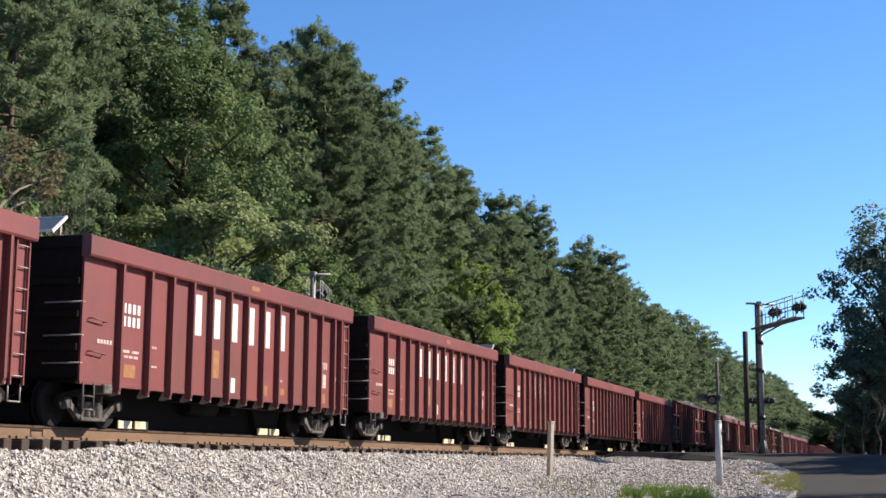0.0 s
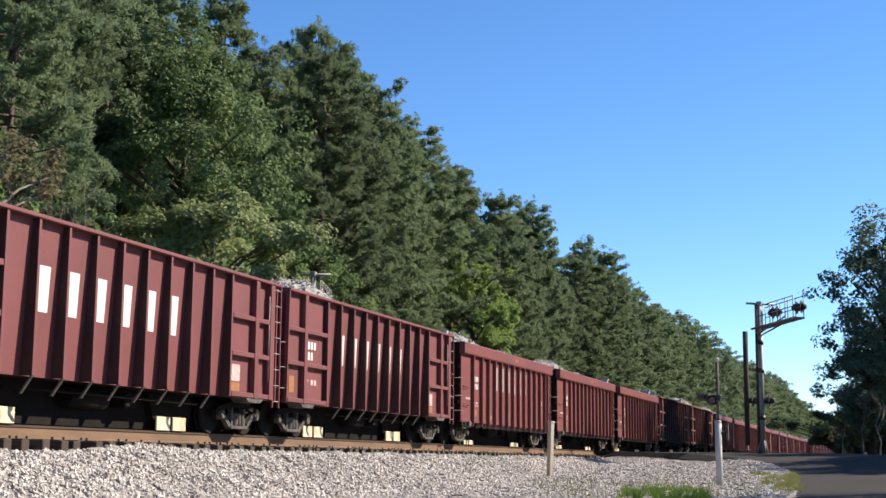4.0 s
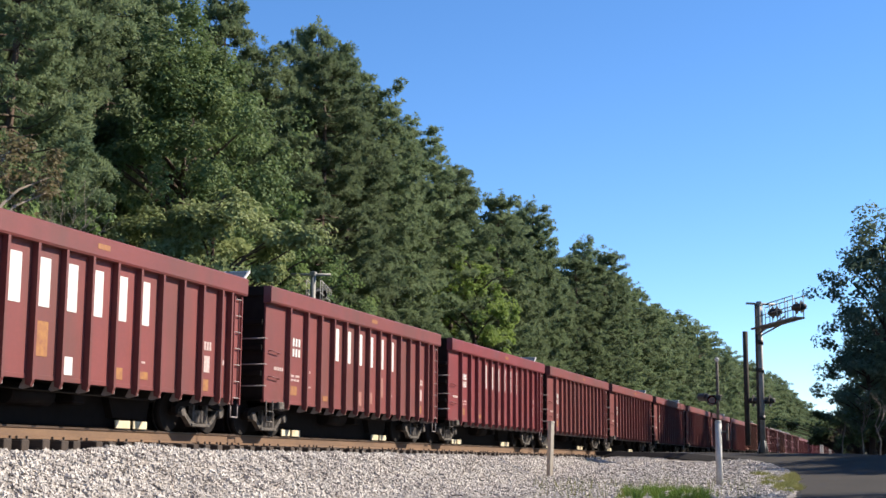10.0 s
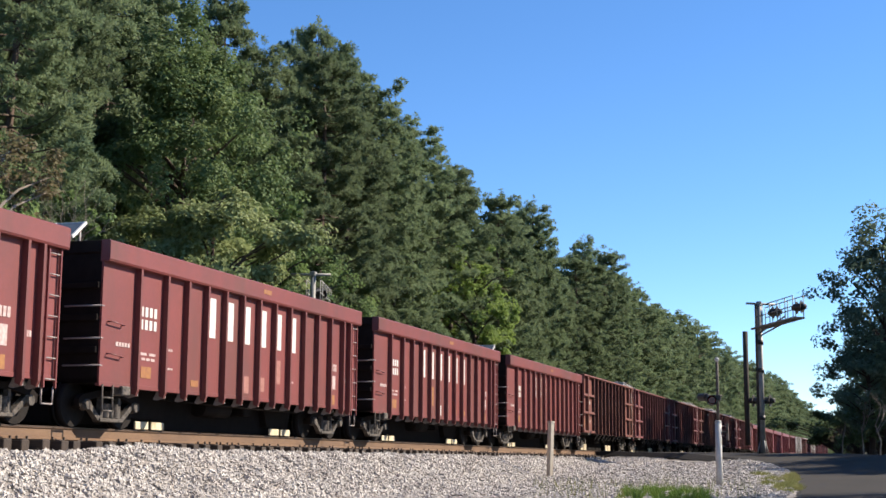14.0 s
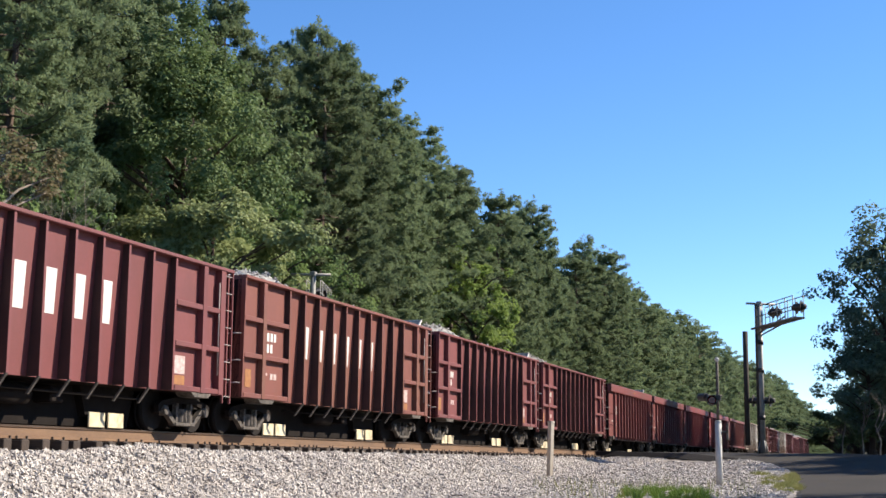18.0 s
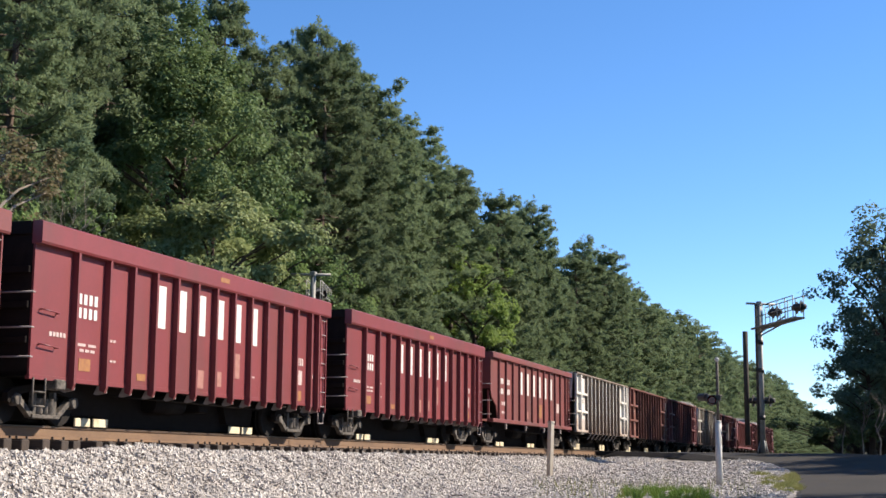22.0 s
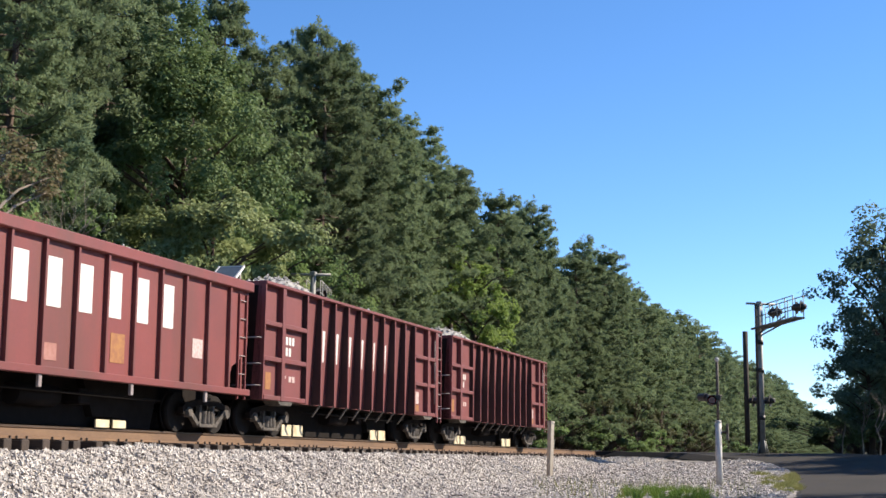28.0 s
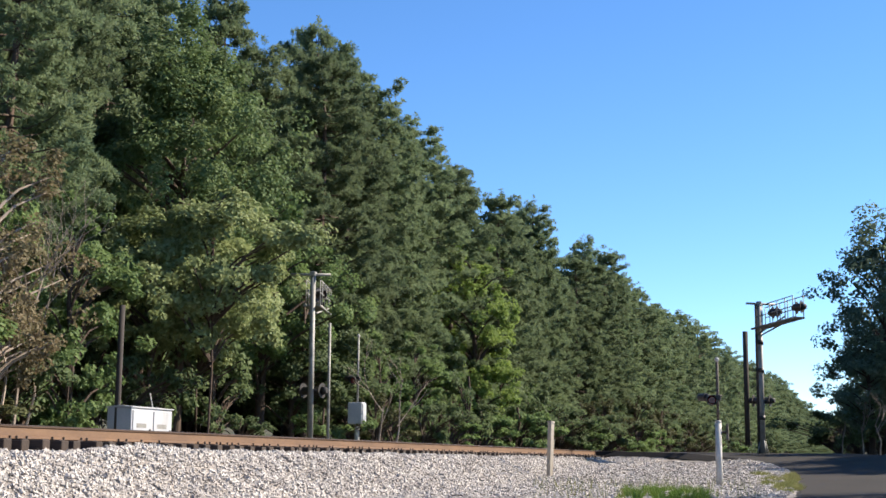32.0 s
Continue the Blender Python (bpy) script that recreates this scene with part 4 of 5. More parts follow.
def add_ends(car, half, zt, panel=True, lead=None):
    """Couplers, end grab irons, ladder and solar panel."""
    lead = lead or half
    for s, e, n in ((1, half, 0.55), (-1, lead, 0.55 - (lead - half))):
        bm = B()
        y0, y1 = sorted((s * (e - 0.1), s * (e + n)))
        box(bm, -0.11, 0.11, y0, y1, 0.75, 0.95, 0.02)
        box(bm, -0.17, 0.17, s * (e + n - 0.1) - 0.14, s * (e + n - 0.1) + 0.16, 0.68, 1.0, 0.04)
        part("coupler", bm, M_UNDER, car, "grimy knuckle coupler")
        bm = B()
        tube(bm, (0.45, s * (e + 0.02), 0.7), (0.3, s * (e + n + 0.07), 0.42), 0.03, None, 6)
        part("air_hose", bm, M_UNDER, car)
    for z in (1.12, 1.62, 2.22):
        bm = B()
        y = -lead - 0.09
        tube(bm, (0.75, y, z), (1.52, y, z), 0.016, None, 6)
        for x in (0.75, 1.52):
            tube(bm, (x, y, z), (x, y + 0.09, z), 0.016, None, 6)
        part("end_grab_iron", bm, M_ROD, car, "pale steel grab iron")
    if not panel:
        return
    pv = part("solar_panel", prism(B(), [(-lead - 0.22, zt + 0.04), (-lead + 0.18, zt + 0.34), (-lead + 0.15, zt + 0.37), (-lead - 0.25, zt + 0.07)], "x", 0.32, 0.92), M_PV, car, "small tilted solar panel in a white frame")
    bm = B()
    for x in (0.285, 0.92):
        prism(bm, [(-lead - 0.24, zt + 0.01), (-lead + 0.21, zt + 0.36), (-lead + 0.17, zt + 0.40), (-lead - 0.28, zt + 0.06)], "x", x, x + 0.035)
    box(bm, 0.32, 0.92, -lead - 0.27, -lead - 0.24, zt + 0.03, zt + 0.07)
    box(bm, 0.32, 0.92, -lead + 0.16, -lead + 0.19, zt + 0.35, zt + 0.39)
    part("panel_frame", bm, M_LET, pv, "white panel frame")
    bm = B()
    for x in (0.3, 0.9):
        tube(bm, (x, -lead + 0.05, zt - 0.2), (x, -lead + 0.05, zt + 0.22), 0.025, None, 6)
    part("panel_stand", bm, M_ROD, pv)


def ladder(car, x, y, z0, z1, n, material, w=0.36):
    bm = B()
    for k in (0, w):
        box(bm, x, x + 0.05, y + k - 0.02, y + k + 0.02, z0, z1, 0.004)
    lad = part("ladder", bm, material, car, "steel side ladder")
    for k in range(n):
        z = z0 + 0.15 + (z1 - z0 - 0.3) * k / (n - 1)
        bm = B()
        tube(bm, (x + 0.03, y, z), (x + 0.03, y + w, z), 0.013, None, 6)
        part("rung", bm, M_ROD, lad)


def plate(car, name, x, y0, y1, z0, z1, material, label, t=0.006):
    return part(name, box(B(), x, x + t, y0, y1, z0, z1), material, car, label)


def bars(bm, x, y0, y1, z0, z1, n, t=0.006, gap=0.25):
    w = (y1 - y0) / n
    for k in range(n):
        box(bm, x, x + t, y0 + w * k + w * gap / 2, y0 + w * (k + 1) - w * gap / 2, z0, z1)
    return bm


def add_hoppers(car, ys, half_w=1.15, top=0.17):
    """Dark discharge chutes with pale door plates near the rails."""
    for y, w in ys:
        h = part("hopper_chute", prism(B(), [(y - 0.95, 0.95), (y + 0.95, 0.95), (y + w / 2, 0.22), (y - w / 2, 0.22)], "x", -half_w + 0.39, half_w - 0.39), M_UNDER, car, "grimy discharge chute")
        for a, b in ((-w / 2, -0.06), (0.06, w / 2)):
            part("door", box(B(), half_w - 0.345, half_w - 0.305, y + a, y + b, 0.012, top, 0.01), M_CREAM, h, "cream-painted discharge door")


def add_under(car, half):
    # hopper underside, carried to rail height to block the view and read as shade
    part("hopper_body", prism(B(), [(-4.2, 0.95), (4.2, 0.95), (3.9, 0.03), (-3.9, 0.03)], "x", -0.60, 0.60), M_UNDER, car, "near-black block closing the hopper underside")
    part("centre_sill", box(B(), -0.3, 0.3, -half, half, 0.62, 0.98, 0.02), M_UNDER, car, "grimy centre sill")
    bm = B()
    tube(bm, (0.75, -1.2, 0.55), (0.75, 0.1, 0.55), 0.2, None, 14)
    part("air_reservoir", bm, M_UNDER, car)
    part("brake_valve", box(B(), 0.6, 1.0, 0.6, 1.0, 0.42, 0.72, 0.03), M_UNDER, car)
    bm = B()
    tube(bm, (1.05, -3.5, 0.62), (1.05, 3.5, 0.60), 0.025, None, 6)
    part("brake_rod", bm, M_UNDER, car)


def number(car, x, y0, y1, rows, material):
    """Stencilled number rows as plain bars: (z0, z1, count) from the top."""
    for z0, z1, n in rows:
        w = (y1 - y0) / 4
        for k in range(n):
            part("number_bar", box(B(), x, x + 0.006, y0 + w * k + 0.035, y0 + w * (k + 1) - 0.035, z0, z1), material, car)


RIBS_G = [-5.25, -4.18] + [-3.30 + 0.862 * k for k in range(11)] + [5.78]


def gondola(name, label, group, paint, marks, at, panel=True):
    """Rib-sided open gondola with a deep top chord and white letter blocks."""
    car = empty(name, label, "railway wagon", group, at=at)
    H, zt, zs = 6.46, 3.46, 0.80
    part("side_sheet", box(B(), 1.44, 1.48, -H, H, zs, zt - 0.36), paint, car)
    part("side_sheet", box(B(), -1.48, -1.44, -H, H, zs, zt - 0.36), paint, car)
    for s in (1, -1):
        y0, y1 = sorted((s * H, s * (H - 0.05)))
        # the end turned from the sun has its shade put into the colour
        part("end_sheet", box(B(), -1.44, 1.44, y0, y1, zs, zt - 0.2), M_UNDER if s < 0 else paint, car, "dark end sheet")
        for z in (1.35, 1.95, 2.55):
            # near-black too, to match the shade painted on the end
            part("end_stiffener", box(B(), -1.42, 1.42, min(s * H, s * (H + 0.07)), max(s * H, s * (H + 0.07)), z, z + 0.12, 0.01), M_UNDER, car)
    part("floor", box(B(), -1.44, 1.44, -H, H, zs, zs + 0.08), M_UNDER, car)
    chord = [(1.42, zt - 0.40), (1.60, zt - 0.40), (1.62, zt - 0.36), (1.62, zt - 0.03), (1.58, zt), (1.42, zt)]
    part("top_chord", prism(B(), chord, "y", -H - 0.02, H + 0.02), paint, car)
    part("top_chord", prism(B(), [(-x, z) for x, z in chord], "y", -H - 0.02, H + 0.02), paint, car)
    for s in (1, -1):
        y0, y1 = sorted((s * (H + 0.05), s * (H - 0.12)))
        part("end_chord", box(B(), -1.42, 1.42, y0, y1, zt - 0.24, zt - 0.01, 0.01), M_UNDER, car)
    part("side_sill", box(B(), 1.40, 1.486, -H, H, zs - 0.05, zs + 0.03, 0.004), paint, car)
    part("side_sill", box(B(), -1.53, -1.40, -H, H, zs - 0.06, zs + 0.06, 0.008), paint, car)
    rib = data_of("rib", prism(B(), [(1.46, zt - 0.40), (1.60, zt - 0.40), (1.60, 0.72), (1.56, 0.62), (1.46, 0.66)], "y", -0.036, 0.036), paint)
    toe = data_of("rib_toe", prism(B(), [(1.46, 0.80), (1.40, 0.80), (1.30, 0.60), (1.36, 0.58), (1.56, 0.62), (1.56, 0.70)], "y", -0.02, 0.02), M_ROD)
    for y in RIBS_G:
        part("rib", rib, None, car, at=pose(0, y, 0))
        part("rib", rib, None, car, at=pose(0, -y, 0, 0, 0, 180))
        part("rib_toe", toe, None, car, at=pose(0, y + 0.05, 0))
    for k in range(6):
        y = -2.38 + 0.855 * k
        plate(car, "letter_block", 1.482, y + 0.03, y + 0.47, 2.0, 2.85, M_LET, "white block letter shape on the side")
    number(car, 1.482, -5.10, -4.41, ((2.17, 2.36, 4), (1.92, 2.11, 4)), M_LET)
    bm = bars(bars(B(), 1.482, -5.08, -4.40, 1.42, 1.47, 2), 1.482, -5.0, -4.45, 1.32, 1.37, 3)
    bars(bars(bm, 1.482, -5.95, -5.42, 1.52, 1.60, 5), 1.482, -3.98, -3.75, 1.57, 1.62, 2)
    bars(bars(bars(bm, 1.482, 4.7, 5.05, 1.72, 1.9, 3), 1.482, 1.95, 2.3, 1.26, 1.30, 2), 1.482, 5.5, 5.66, 1.45, 1.56, 2)
    bars(bm, 1.482, -3.95, -3.72, 1.2, 1.24, 2)
    tagged(part("stencil", bm, M_MARK, car), "worn white stencil bars", kind="stuff")
    part("test_panel", bars(B(), 1.482, 4.68, 5.02, 1.25, 1.6, 1), M_MARK, car, "worn white test stencil")
    for k, (y0, y1, z0, z1, m) in enumerate(marks):
        plate(car, "paint_patch", 1.482, y0, y1, z0, z1, m, "faded painted patch")
    plate(car, "chord_patch", 1.621, 0.2, 0.62, zt - 0.24, zt - 0.14, M_YEL, "yellow reflector on the chord", 0.004)
    ladder(car, 1.50, 6.0, 0.62, 3.1, 7, paint)
    for z in (1.35, 1.95):
        bm = B()
        tube(bm, (1.56, -6.25, z), (1.56, -5.75, z - 0.03), 0.014, None, 6)
        for y in (-6.25, -5.75):
            tube(bm, (1.47, y, z + (0.0 if y < -6 else -0.03)), (1.56, y, z + (0.0 if y < -6 else -0.03)), 0.014, None, 6)
        part("grab_iron", bm, paint, car)
    bm = B()
    tube(bm, (1.5, 6.0, 0.65), (1.5, 6.0, 0.35), 0.016, None, 6)
    tube(bm, (1.5, 6.34, 0.65), (1.5, 6.34, 0.35), 0.016, None, 6)
    tube(bm, (1.5, 6.0, 0.35), (1.5, 6.34, 0.35), 0.016, None, 6)
    part("stirrup", bm, M_ROD, car)
    bm = B()
    for y in (-6.36, -6.0):
        tube(bm, (1.5, y, 0.78), (1.5, y, 0.30), 0.018, None, 6)
    for z in (0.30, 0.54):
        tube(bm, (1.5, -6.36, z), (1.5, -6.0, z), 0.018, None, 6)
    part("sill_step", bm, M_TRUCK, car)
    part("jacking_pad", box(B(), 1.3, 1.56, -5.75, -5.45, 0.60, 0.78, 0.02), M_TRUCK, car)
    add_under(car, H)
    add_hoppers(car, ((-3.42, 1.15), (2.98, 1.2)))
    for y in (-5.38, 5.38):
        add_truck(car, y)
    add_ends(car, H, zt, panel)
    return car


RIBS_H = [-4.35 + 0.92 * k for k in range(10)]


def hopper(name, label, group, paint, letters, at, white=False, panel=True):
    """Hopper with deep outside posts over inward-sloping sheets, braced end panels and diagonal feet."""
    car = empty(name, label, "railway wagon", group, at=at)
    H, L, zt, zs = 6.50, 6.85, 3.55, 0.80
    for s in (1, -1):
        o = [(s * 1.462, zt - 0.05), (s * 1.422, zt - 0.05), (s * 1.30, zs), (s * 1.34, zs)]
        part("side_sheet", prism(B(), o, "y", -L, H), paint, car)
    for s in (1, -1):
        y0, y1 = (-L, -L + 0.05) if s < 0 else (H - 0.05, H)
        # shade put into the colour of the end facing away from the sun
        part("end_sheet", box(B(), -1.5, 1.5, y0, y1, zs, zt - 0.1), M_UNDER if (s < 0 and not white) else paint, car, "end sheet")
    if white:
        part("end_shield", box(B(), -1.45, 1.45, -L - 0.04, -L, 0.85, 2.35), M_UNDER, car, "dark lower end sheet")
    part("floor", box(B(), -1.3, 1.3, -L, H, zs, zs + 0.08), M_UNDER, car)
    for s in (1, -1):
        x0, x1 = sorted((s * 1.41, s * 1.63))
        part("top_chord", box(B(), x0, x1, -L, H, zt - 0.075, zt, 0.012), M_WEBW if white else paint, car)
        y0, y1 = (-L, -L + 0.1) if s < 0 else (H - 0.1, H)
        part("end_chord", box(B(), -1.41, 1.41, y0, y1, zt - 0.12, zt - 0.005, 0.01), paint, car)
    # web coloured dark for its shade; only the flange keeps the paint
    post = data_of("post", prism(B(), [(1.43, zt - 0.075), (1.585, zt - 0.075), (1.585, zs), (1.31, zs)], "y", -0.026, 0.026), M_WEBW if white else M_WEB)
    flange = data_of("post_flange", box(B(), 1.585, 1.60, -0.036, 0.036, zs, zt - 0.075, 0.003), paint)
    foot = data_of("post_foot", prism(B(), [(1.56, zs), (1.60, zs), (1.38, 0.50), (1.34, 0.50)], "y", -0.03, 0.03), M_ROD if white else M_TRUCK)
    for y in RIBS_H:
        part("post_flange", flange, None, part("post", post, None, car, "side post web with shade in its colour", pose(0, y, 0)), "painted outer flange")
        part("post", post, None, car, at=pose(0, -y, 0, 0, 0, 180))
    for y in RIBS_H[1:-1]:
        part("post_foot", foot, None, car, at=pose(0, y, 0))
    wide = data_of("end_post", prism(B(), [(1.42, zt - 0.075), (1.61, zt - 0.075), (1.61, zs), (1.27, zs)], "y", -0.09, 0.09), paint)
    for y in (-5.78, 5.2, H - 0.5):
        part("end_post", wide, None, car, at=pose(0, y, 0))
    corner = prism(B(), [(1.42, zt - 0.075), (1.61, zt - 0.075), (1.58, zs), (1.27, zs)], "y", -L, -L + 0.05)
    part("corner_post", corner, paint, car)
    for y0, y1 in ((-L + 0.05, -5.87), (-5.69, -4.40), (4.0, 5.11), (5.29, 5.91)):
        for z, x in ((2.53, 1.40), (1.70, 1.36), (0.80, 1.28)):
            part("belt", box(B(), x - 0.05, 1.60, y0, y1, z, z + 0.11, 0.01), paint, car)
        # outer sheets between the belts
        for z0, z1 in ((2.64, zt - 0.075), (1.81, 2.53), (0.91, 1.70)):
            part("brace_panel", box(B(), 1.44, 1.47, y0, y1, z0, z1), paint, car)
    for k in range(6):
        y = -3.24 + 0.92 * k
        part("letter_block", prism(B(), [(1.424, 2.72), (1.433, 2.72), (1.397, 1.92), (1.388, 1.92)], "y", y + 0.02, y + 0.42), letters, car, "block letter shape on the sloping side")
    number(car, 1.472, -5.60, -4.85, ((2.17, 2.36, 4), (1.90, 2.10, 3)), letters)
    for y0, y1, z0, z1 in ((-5.475, -5.325, 1.36, 1.42), (-5.175, -5.025, 1.28, 1.42), (-4.975, -4.825, 1.28, 1.42)):
        plate(car, "stencil_bar", 1.472, y0, y1, z0, z1, M_MARK, "worn white stencil bar")
    plate(car, "test_panel", 1.472, 4.15, 4.62, 1.15, 1.52, M_MARK, "worn white test stencil")
    plate(car, "paint_patch", 1.472, 4.15, 4.62, 0.93, 1.12, M_YEL, "yellow painted patch")
    plate(car, "paint_patch", 1.472, -6.5, -6.2, 1.05, 1.45, M_YEL, "faded yellow patch")
    ladder(car, 1.56, H - 0.39, 0.62, zt - 0.02, 8, paint)
    bm = B()
    tube(bm, (1.58, H - 0.62, 1.2), (1.58, H - 0.62, 3.2), 0.016, None, 6)
    part("grab_iron", bm, M_ROD, car)
    add_under(car, H)
    add_hoppers(car, ((-3.45, 1.3), (2.75, 1.25)), 1.15, 0.30)
    for y in (-5.38, 5.38):
        add_truck(car, y)
    for y in (-5.55, 5.2):
        part("truck_apron", prism(B(), [(y - 0.45, 0.80), (y + 0.45, 0.80), (y + 0.30, 0.70), (y - 0.30, 0.70)], "x", 1.2, 1.58), M_TRUCK, car)
    add_ends(car, H, zt, panel, L)
    return car


def slope_car(name, label, group, paint, at):
    """Older hopper: smooth side with slim ribs, side sill line, ends cut back over the trucks."""
    car = empty(name, label, "railway wagon", group, at=at)
    H, zt, zs = 6.55, 3.40, 0.98
    out = [(-H, zt - 0.2), (-H, 2.0), (-H + 0.15, 1.75), (-H + 0.75, 1.45), (-H + 0.95, zs), (H - 0.95, zs), (H - 0.75, 1.45), (H - 0.15, 1.75), (H, 2.0), (H, zt - 0.2)]
    for s in (1, -1):
        x0, x1 = sorted((s * 1.46, s * 1.50))
        part("side_sheet", prism(B(), out, "x", x0, x1), paint, car)
        x0, x1 = sorted((s * 1.44, s * 1.62))
        part("top_chord", box(B(), x0, x1, -H - 0.06, H + 0.06, zt - 0.22, zt, 0.02), paint, car)
        part("side_sill", box(B(), x0, x1 - 0.02, -H, H, zs - 0.14, zs, 0.01), paint, car)
        y0, y1 = sorted((s * H, s * (H - 1.6)))
        bm = B()
        q = [(s * H, 2.05), (s * (H - 0.05), 2.05), (s * (H - 1.7), 1.0), (s * (H - 1.65), 1.0)]
        part("slope_sheet", prism(bm, q, "x", -1.46, 1.46), M_UNDER, car)
        y0, y1 = sorted((s * H, s * (H - 0.05)))
        part("end_sheet", box(B(), -1.46, 1.46, y0, y1, 2.05, zt - 0.1), paint, car)
        for x in (1.35, -1.4):
            part("end_post", box(B(), x, x + 0.07, s * (H - 0.1) - 0.04, s * (H - 0.1) + 0.04, 0.86, 2.1), paint, car)
        y0, y1 = sorted((s * (H + 0.05), s * (H - 0.1)))
        part("end_chord", box(B(), -1.44, 1.44, y0, y1, zt - 0.2, zt - 0.02), paint, car)
    rib = data_of("rib", box(B(), 1.49, 1.58, -0.035, 0.035, zs, zt - 0.22, 0.006), paint)
    for k in range(12):
        y = -5.55 + 1.009 * k
        part("rib", rib, None, car, at=pose(0, y, 0))
        part("rib", rib, None, car, at=pose(0, y, 0, 0, 0, 180))
        if k % 3 == 1:
            part("drop_tab", box(B(), 1.5, 1.56, y - 0.05, y + 0.05, 0.62, 0.86, 0.01), M_ROD, car)
    for k in range(6):
        y = -2.42 + 1.009 * k
        plate(car, "letter_block", 1.502, y + 0.03, y + 0.47, 2.03, 2.90, M_LET, "white block letter shape on the side")
    for y in (-5.2, -4.3):
        number(car, 1.502, y, y + 0.8, ((2.3, 2.5, 2), (1.92, 2.12, 2)), M_LET)
    for y0, y1, z0, z1 in ((-5.07, -4.87, 1.5, 1.64), (-4.8, -4.6, 1.5, 1.64), (-4.53, -4.33, 1.5, 1.64), (-5.05, -4.75, 1.2, 1.28), (-4.65, -4.35, 1.2, 1.28)):
        plate(car, "stencil_bar", 1.502, y0, y1, z0, z1, M_MARK, "worn white stencil bar")
    plate(car, "test_panel", 1.502, 3.95, 4.4, 1.52, 1.92, M_MARK, "worn white test stencil")
    plate(car, "paint_patch", 1.502, 0.75, 1.25, 1.2, 1.75, M_YEL, "faded yellow patch")
    plate(car, "paint_patch", 1.502, -1.4, -1.0, 1.1, 1.4, M_PINK, "faded patch")
    ladder(car, 1.50, H - 0.5, 0.75, 3.1, 6, paint)
    add_under(car, H)
    add_hoppers(car, ((-2.9, 1.1), (2.0, 1.1)))
    for y in (-5.5, 5.5):
        add_truck(car, y)
    add_ends(car, H, zt, False)
    return car


def stone_load(seed, half, zt):
    """Two or three heaps of crushed stone, to lie in a wagon."""
    rng = np.random.default_rng(seed)
    c = [(-3.4 + rng.uniform(-0.4, 0.4), rng.uniform(0.62, 0.80)), (0.2, rng.uniform(0.05, 0.3)), (3.1 + rng.uniform(-0.4, 0.4), rng.uniform(0.3, 0.62))]
    xs = np.linspace(-1.34, 1.34, 30)
    ys = np.linspace(-half + 0.15, half - 0.15, 150)

    def z(x, y):
        h = max(a * math.exp(-((y - b) / 1.5) ** 2) for b, a in c) - 0.75 * (x / 1.42) ** 2
        h -= 0.35 * max(0, abs(y) - half + 1.6)
        return zt - 0.10 + h + 0.05 * noise.noise((x * 4, y * 4, seed)) + 0.10 * noise.noise((x * 12, y * 12, seed + 5))
    V = [(x, y, z(x, y)) for x in xs for y in ys]
    m = len(ys)
    F = [(i * m + j, (i + 1) * m + j, (i + 1) * m + j + 1, i * m + j + 1) for i in range(len(xs) - 1) for j in range(m - 1)]
    for _ in range(1500):
        x, y, r = rng.uniform(-1.3, 1.3), rng.uniform(-half + 0.3, half - 0.3), rng.uniform(0.03, 0.07)
        if z(x, y) < zt - 0.25:
            continue
        k, q = len(V), r * rng.uniform(0.5, 1.2, 6)
        w = z(x, y) + 0.4 * r
        V += [(x + q[0], y, w), (x - q[1], y, w), (x, y + q[2], w), (x, y - q[3], w), (x, y, w + q[4]), (x, y, w - q[5])]
        F += [(k + i, k + j, k + n) for i, j, n in ((0, 2, 4), (2, 1, 4), (1, 3, 4), (3, 0, 4), (2, 0, 5), (1, 2, 5), (3, 1, 5), (0, 3, 5))]
    return raw("stone_load", V, F, M_STONE)


# right-hand body ends of known wagons at the clip's start, metres along the track; the others lie evenly between
ENDS = ((-1, 20.0), (0, 34.6), (1, 49.2), (2, 63.8), (3, 78.2), (4, 92.6), (5, 106.6), (6, 120.4), (7, 134.5), (8, 148.9), (9, 163.2), (10, 177.3), (11, 191.4), (12, 206.2), (13, 220.4),
        (15, 248.8), (17, 276.7), (18, 291.0), (20, 319.6), (21, 334.0), (25, 389.8), (27, 418.1), (28, 432.5), (30, 460.2), (31, 474.6), (32, 488.9), (33, 503.45), (34, 517.4), (38, 574.7), (39, 588.8), (40, 603.3))
KINDS = "GGGGGG" + "HH" + "GGG" + "BB" + "G" * 10 + "BHHBHH" + "GGGG" + "C" + "WBHTH" + "C" + "HH"
PANELS = (-1, 0, 2, 3, 7, 9, 10, 11, 13, 14, 16, 18, 19, 21, 23, 26, 27, 29, 39)     # wagons with a solar panel
LOADS = {6: 1, 7: 2, 8: 2, 10: 3, 11: 1, 12: 4, 23: 2, 25: 2, 26: 4, 27: 3, 36: 2, 38: 2, 39: 4, 40: 4}
LOAD_AT = []
CARS = []


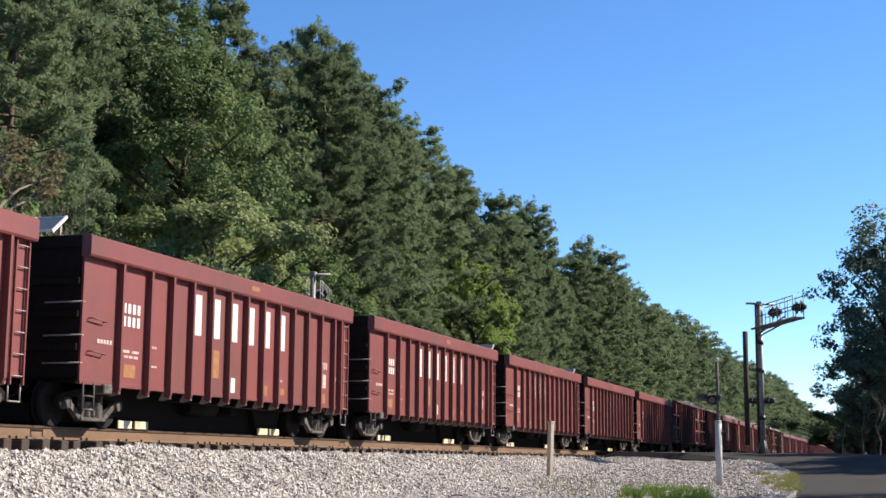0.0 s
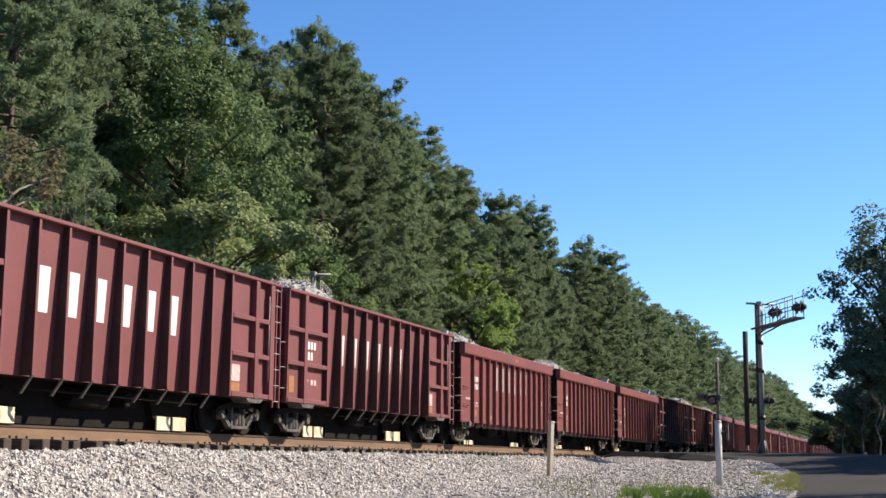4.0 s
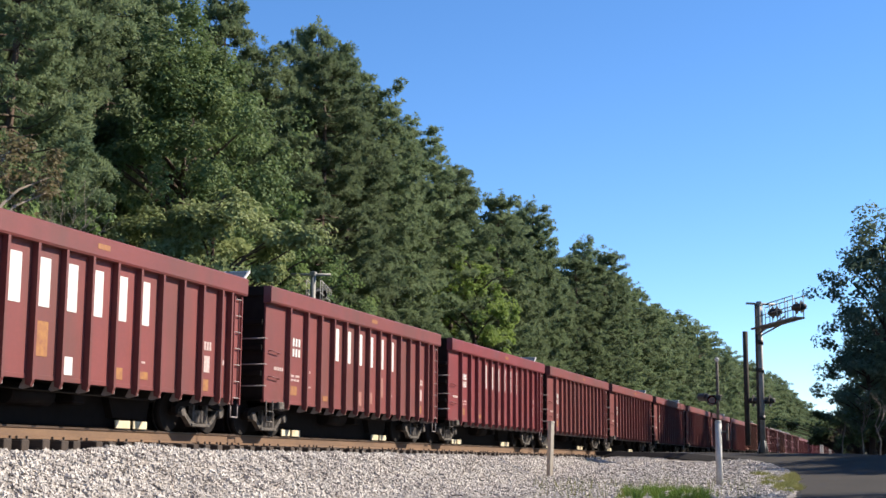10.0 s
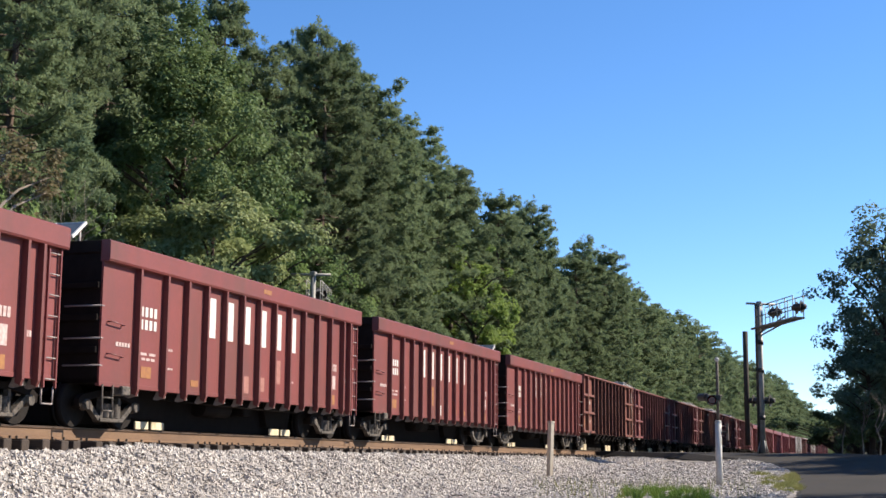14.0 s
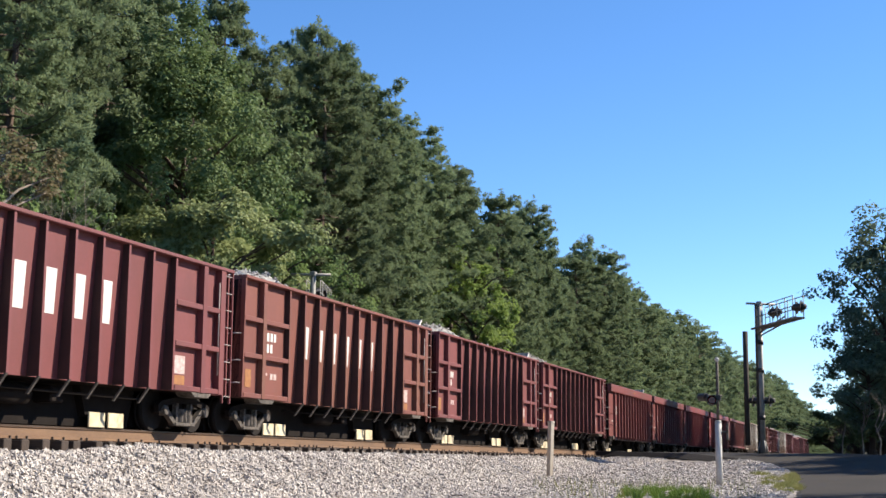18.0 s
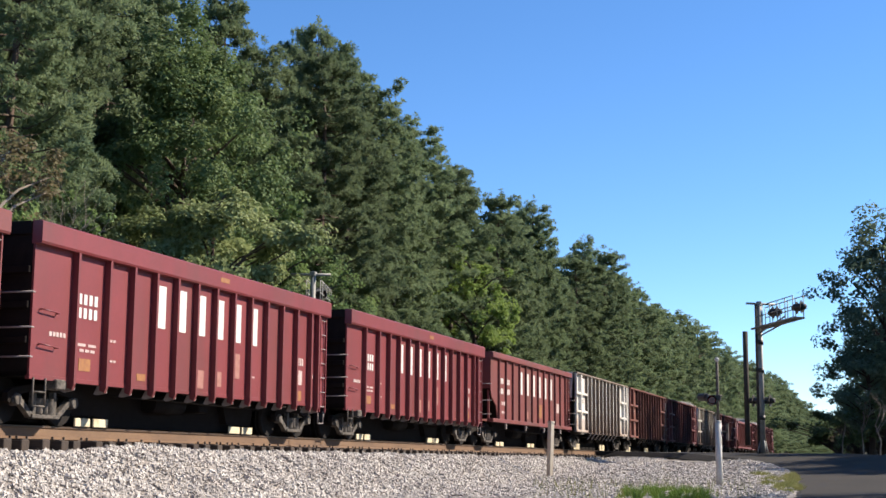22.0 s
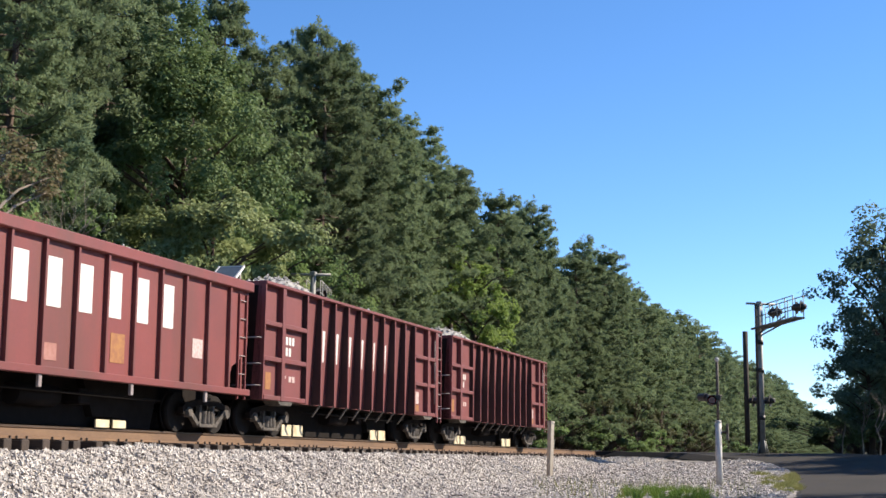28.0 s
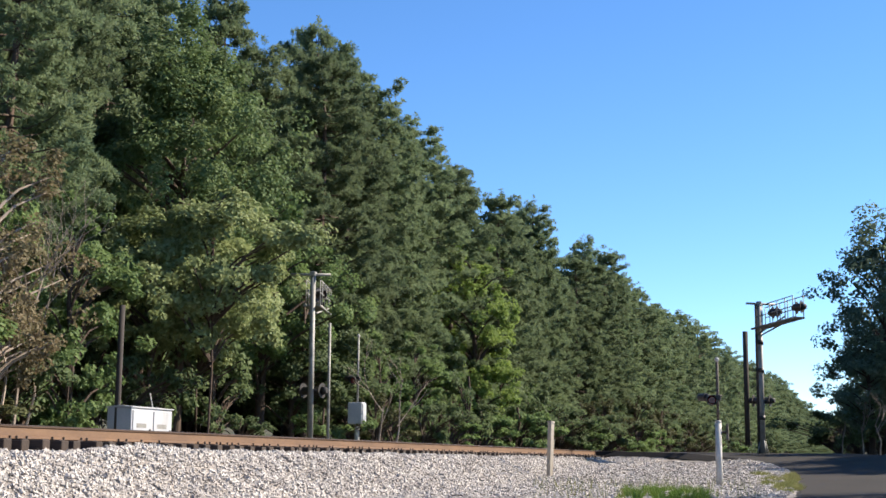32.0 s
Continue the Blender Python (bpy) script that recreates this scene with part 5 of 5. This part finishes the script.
def build_train():
    far = lambda k: pose(XC, 1500 + 20 * k, 0)
    mk1 = ((-4.98, -4.6, 0.98, 1.2, M_YEL), (-2.95, -2.62, 0.92, 1.05, M_YEL), (-0.5, -0.2, 0.9, 1.28, M_PINK), (0.42, 0.62, 0.98, 1.3, M_PINK), (1.1, 1.5, 1.2, 1.75, M_PINK), (4.55, 4.95, 0.86, 1.1, M_YEL))
    mk2 = ((-4.98, -4.55, 0.95, 1.2, M_YEL), (-1.45, -1.05, 1.15, 1.75, M_YEL), (-0.55, -0.25, 0.88, 1.2, M_LET), (1.12, 1.45, 0.9, 1.12, M_YEL), (2.0, 2.4, 0.95, 1.1, M_YEL), (4.55, 4.95, 0.86, 1.1, M_YEL))
    g = "wagons of the stone train"
    GL = "red rib-sided gondola wagon with white block letters"
    HL, BL = "dark red hopper wagon with deep side posts and white letters", "faded brown-red hopper wagon with deep side posts"
    # by kind: with a solar panel, then without
    protos = {
        "G": ([gondola("gondola_wagon", GL, g, M_RED, mk1, far(0)), gondola("gondola_wagon", GL, g, M_RED, mk2, far(1))],
              [gondola("gondola_wagon", "deep crimson rib-sided gondola wagon with white block letters", g, M_CRIM, mk1, far(6), False), gondola("gondola_wagon", GL, g, M_RED, mk2, far(2), False)]),
        "H": ([hopper("hopper_wagon", HL, g, M_DARK, M_LET, far(3))], [hopper("hopper_wagon", HL, g, M_DARK, M_LET, far(9), panel=False)]),
        "B": ([hopper("hopper_wagon", BL, g, M_BROWN, M_LET, far(4))], [hopper("hopper_wagon", BL, g, M_BROWN, M_LET, far(7), panel=False)]),
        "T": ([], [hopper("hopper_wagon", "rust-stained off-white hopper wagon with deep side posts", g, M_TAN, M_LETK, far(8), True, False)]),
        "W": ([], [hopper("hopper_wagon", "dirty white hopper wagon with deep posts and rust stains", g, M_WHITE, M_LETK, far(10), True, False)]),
        "C": ([], [slope_car("slope_end_hopper_wagon", "red slope-ended hopper wagon with slim ribs and white letters", g, M_RED, far(5))]),
    }
    used = {}
    for n, kind in zip(range(-1, 41), KINDS):
        y = float(np.interp(n, [e[0] for e in ENDS], [e[1] for e in ENDS])) - (6.46 if kind == "G" else 6.55)
        pick = protos[kind][0 if n in PANELS else 1]
        pr = pick[(n * 5 // 2 + 1) % len(pick)]
        if pr not in used:
            used[pr] = 1
            car = pr
            car.matrix_basis = pose(XC, y, 0)
        else:
            car = copy_thing(pr, pose(XC, y, 0))
        CARS.append((car, y))
        if n in LOADS:
            LOAD_AT.append((y, LOADS[n], 3.46 if kind == "G" else 3.5 if kind != "C" else 3.35))
    meshes = {}
    for y, s, zt in LOAD_AT:
        if (s, zt) not in meshes:
            meshes[s, zt] = stone_load(s, 6.3, zt)
        ob = new("stone_load", meshes[s, zt])
        ob.matrix_basis = pose(XC, y, 0)
        tagged(ob, "heaped pale grey crushed stone loaded in a wagon", "stone load", "stone loads of the train")
        CARS.append((ob, y))


build_train()


def run(t):
    """How far the train has come by the time t: it gathers a little speed."""
    return 19.069 * t + 0.01574 * t * t


def motions():
    times = [2.0 * k for k in range(17)]
    for ob, y in CARS:
        walk(ob, [(t, pose(XC, y - run(t), 0)) for t in times])


motions()
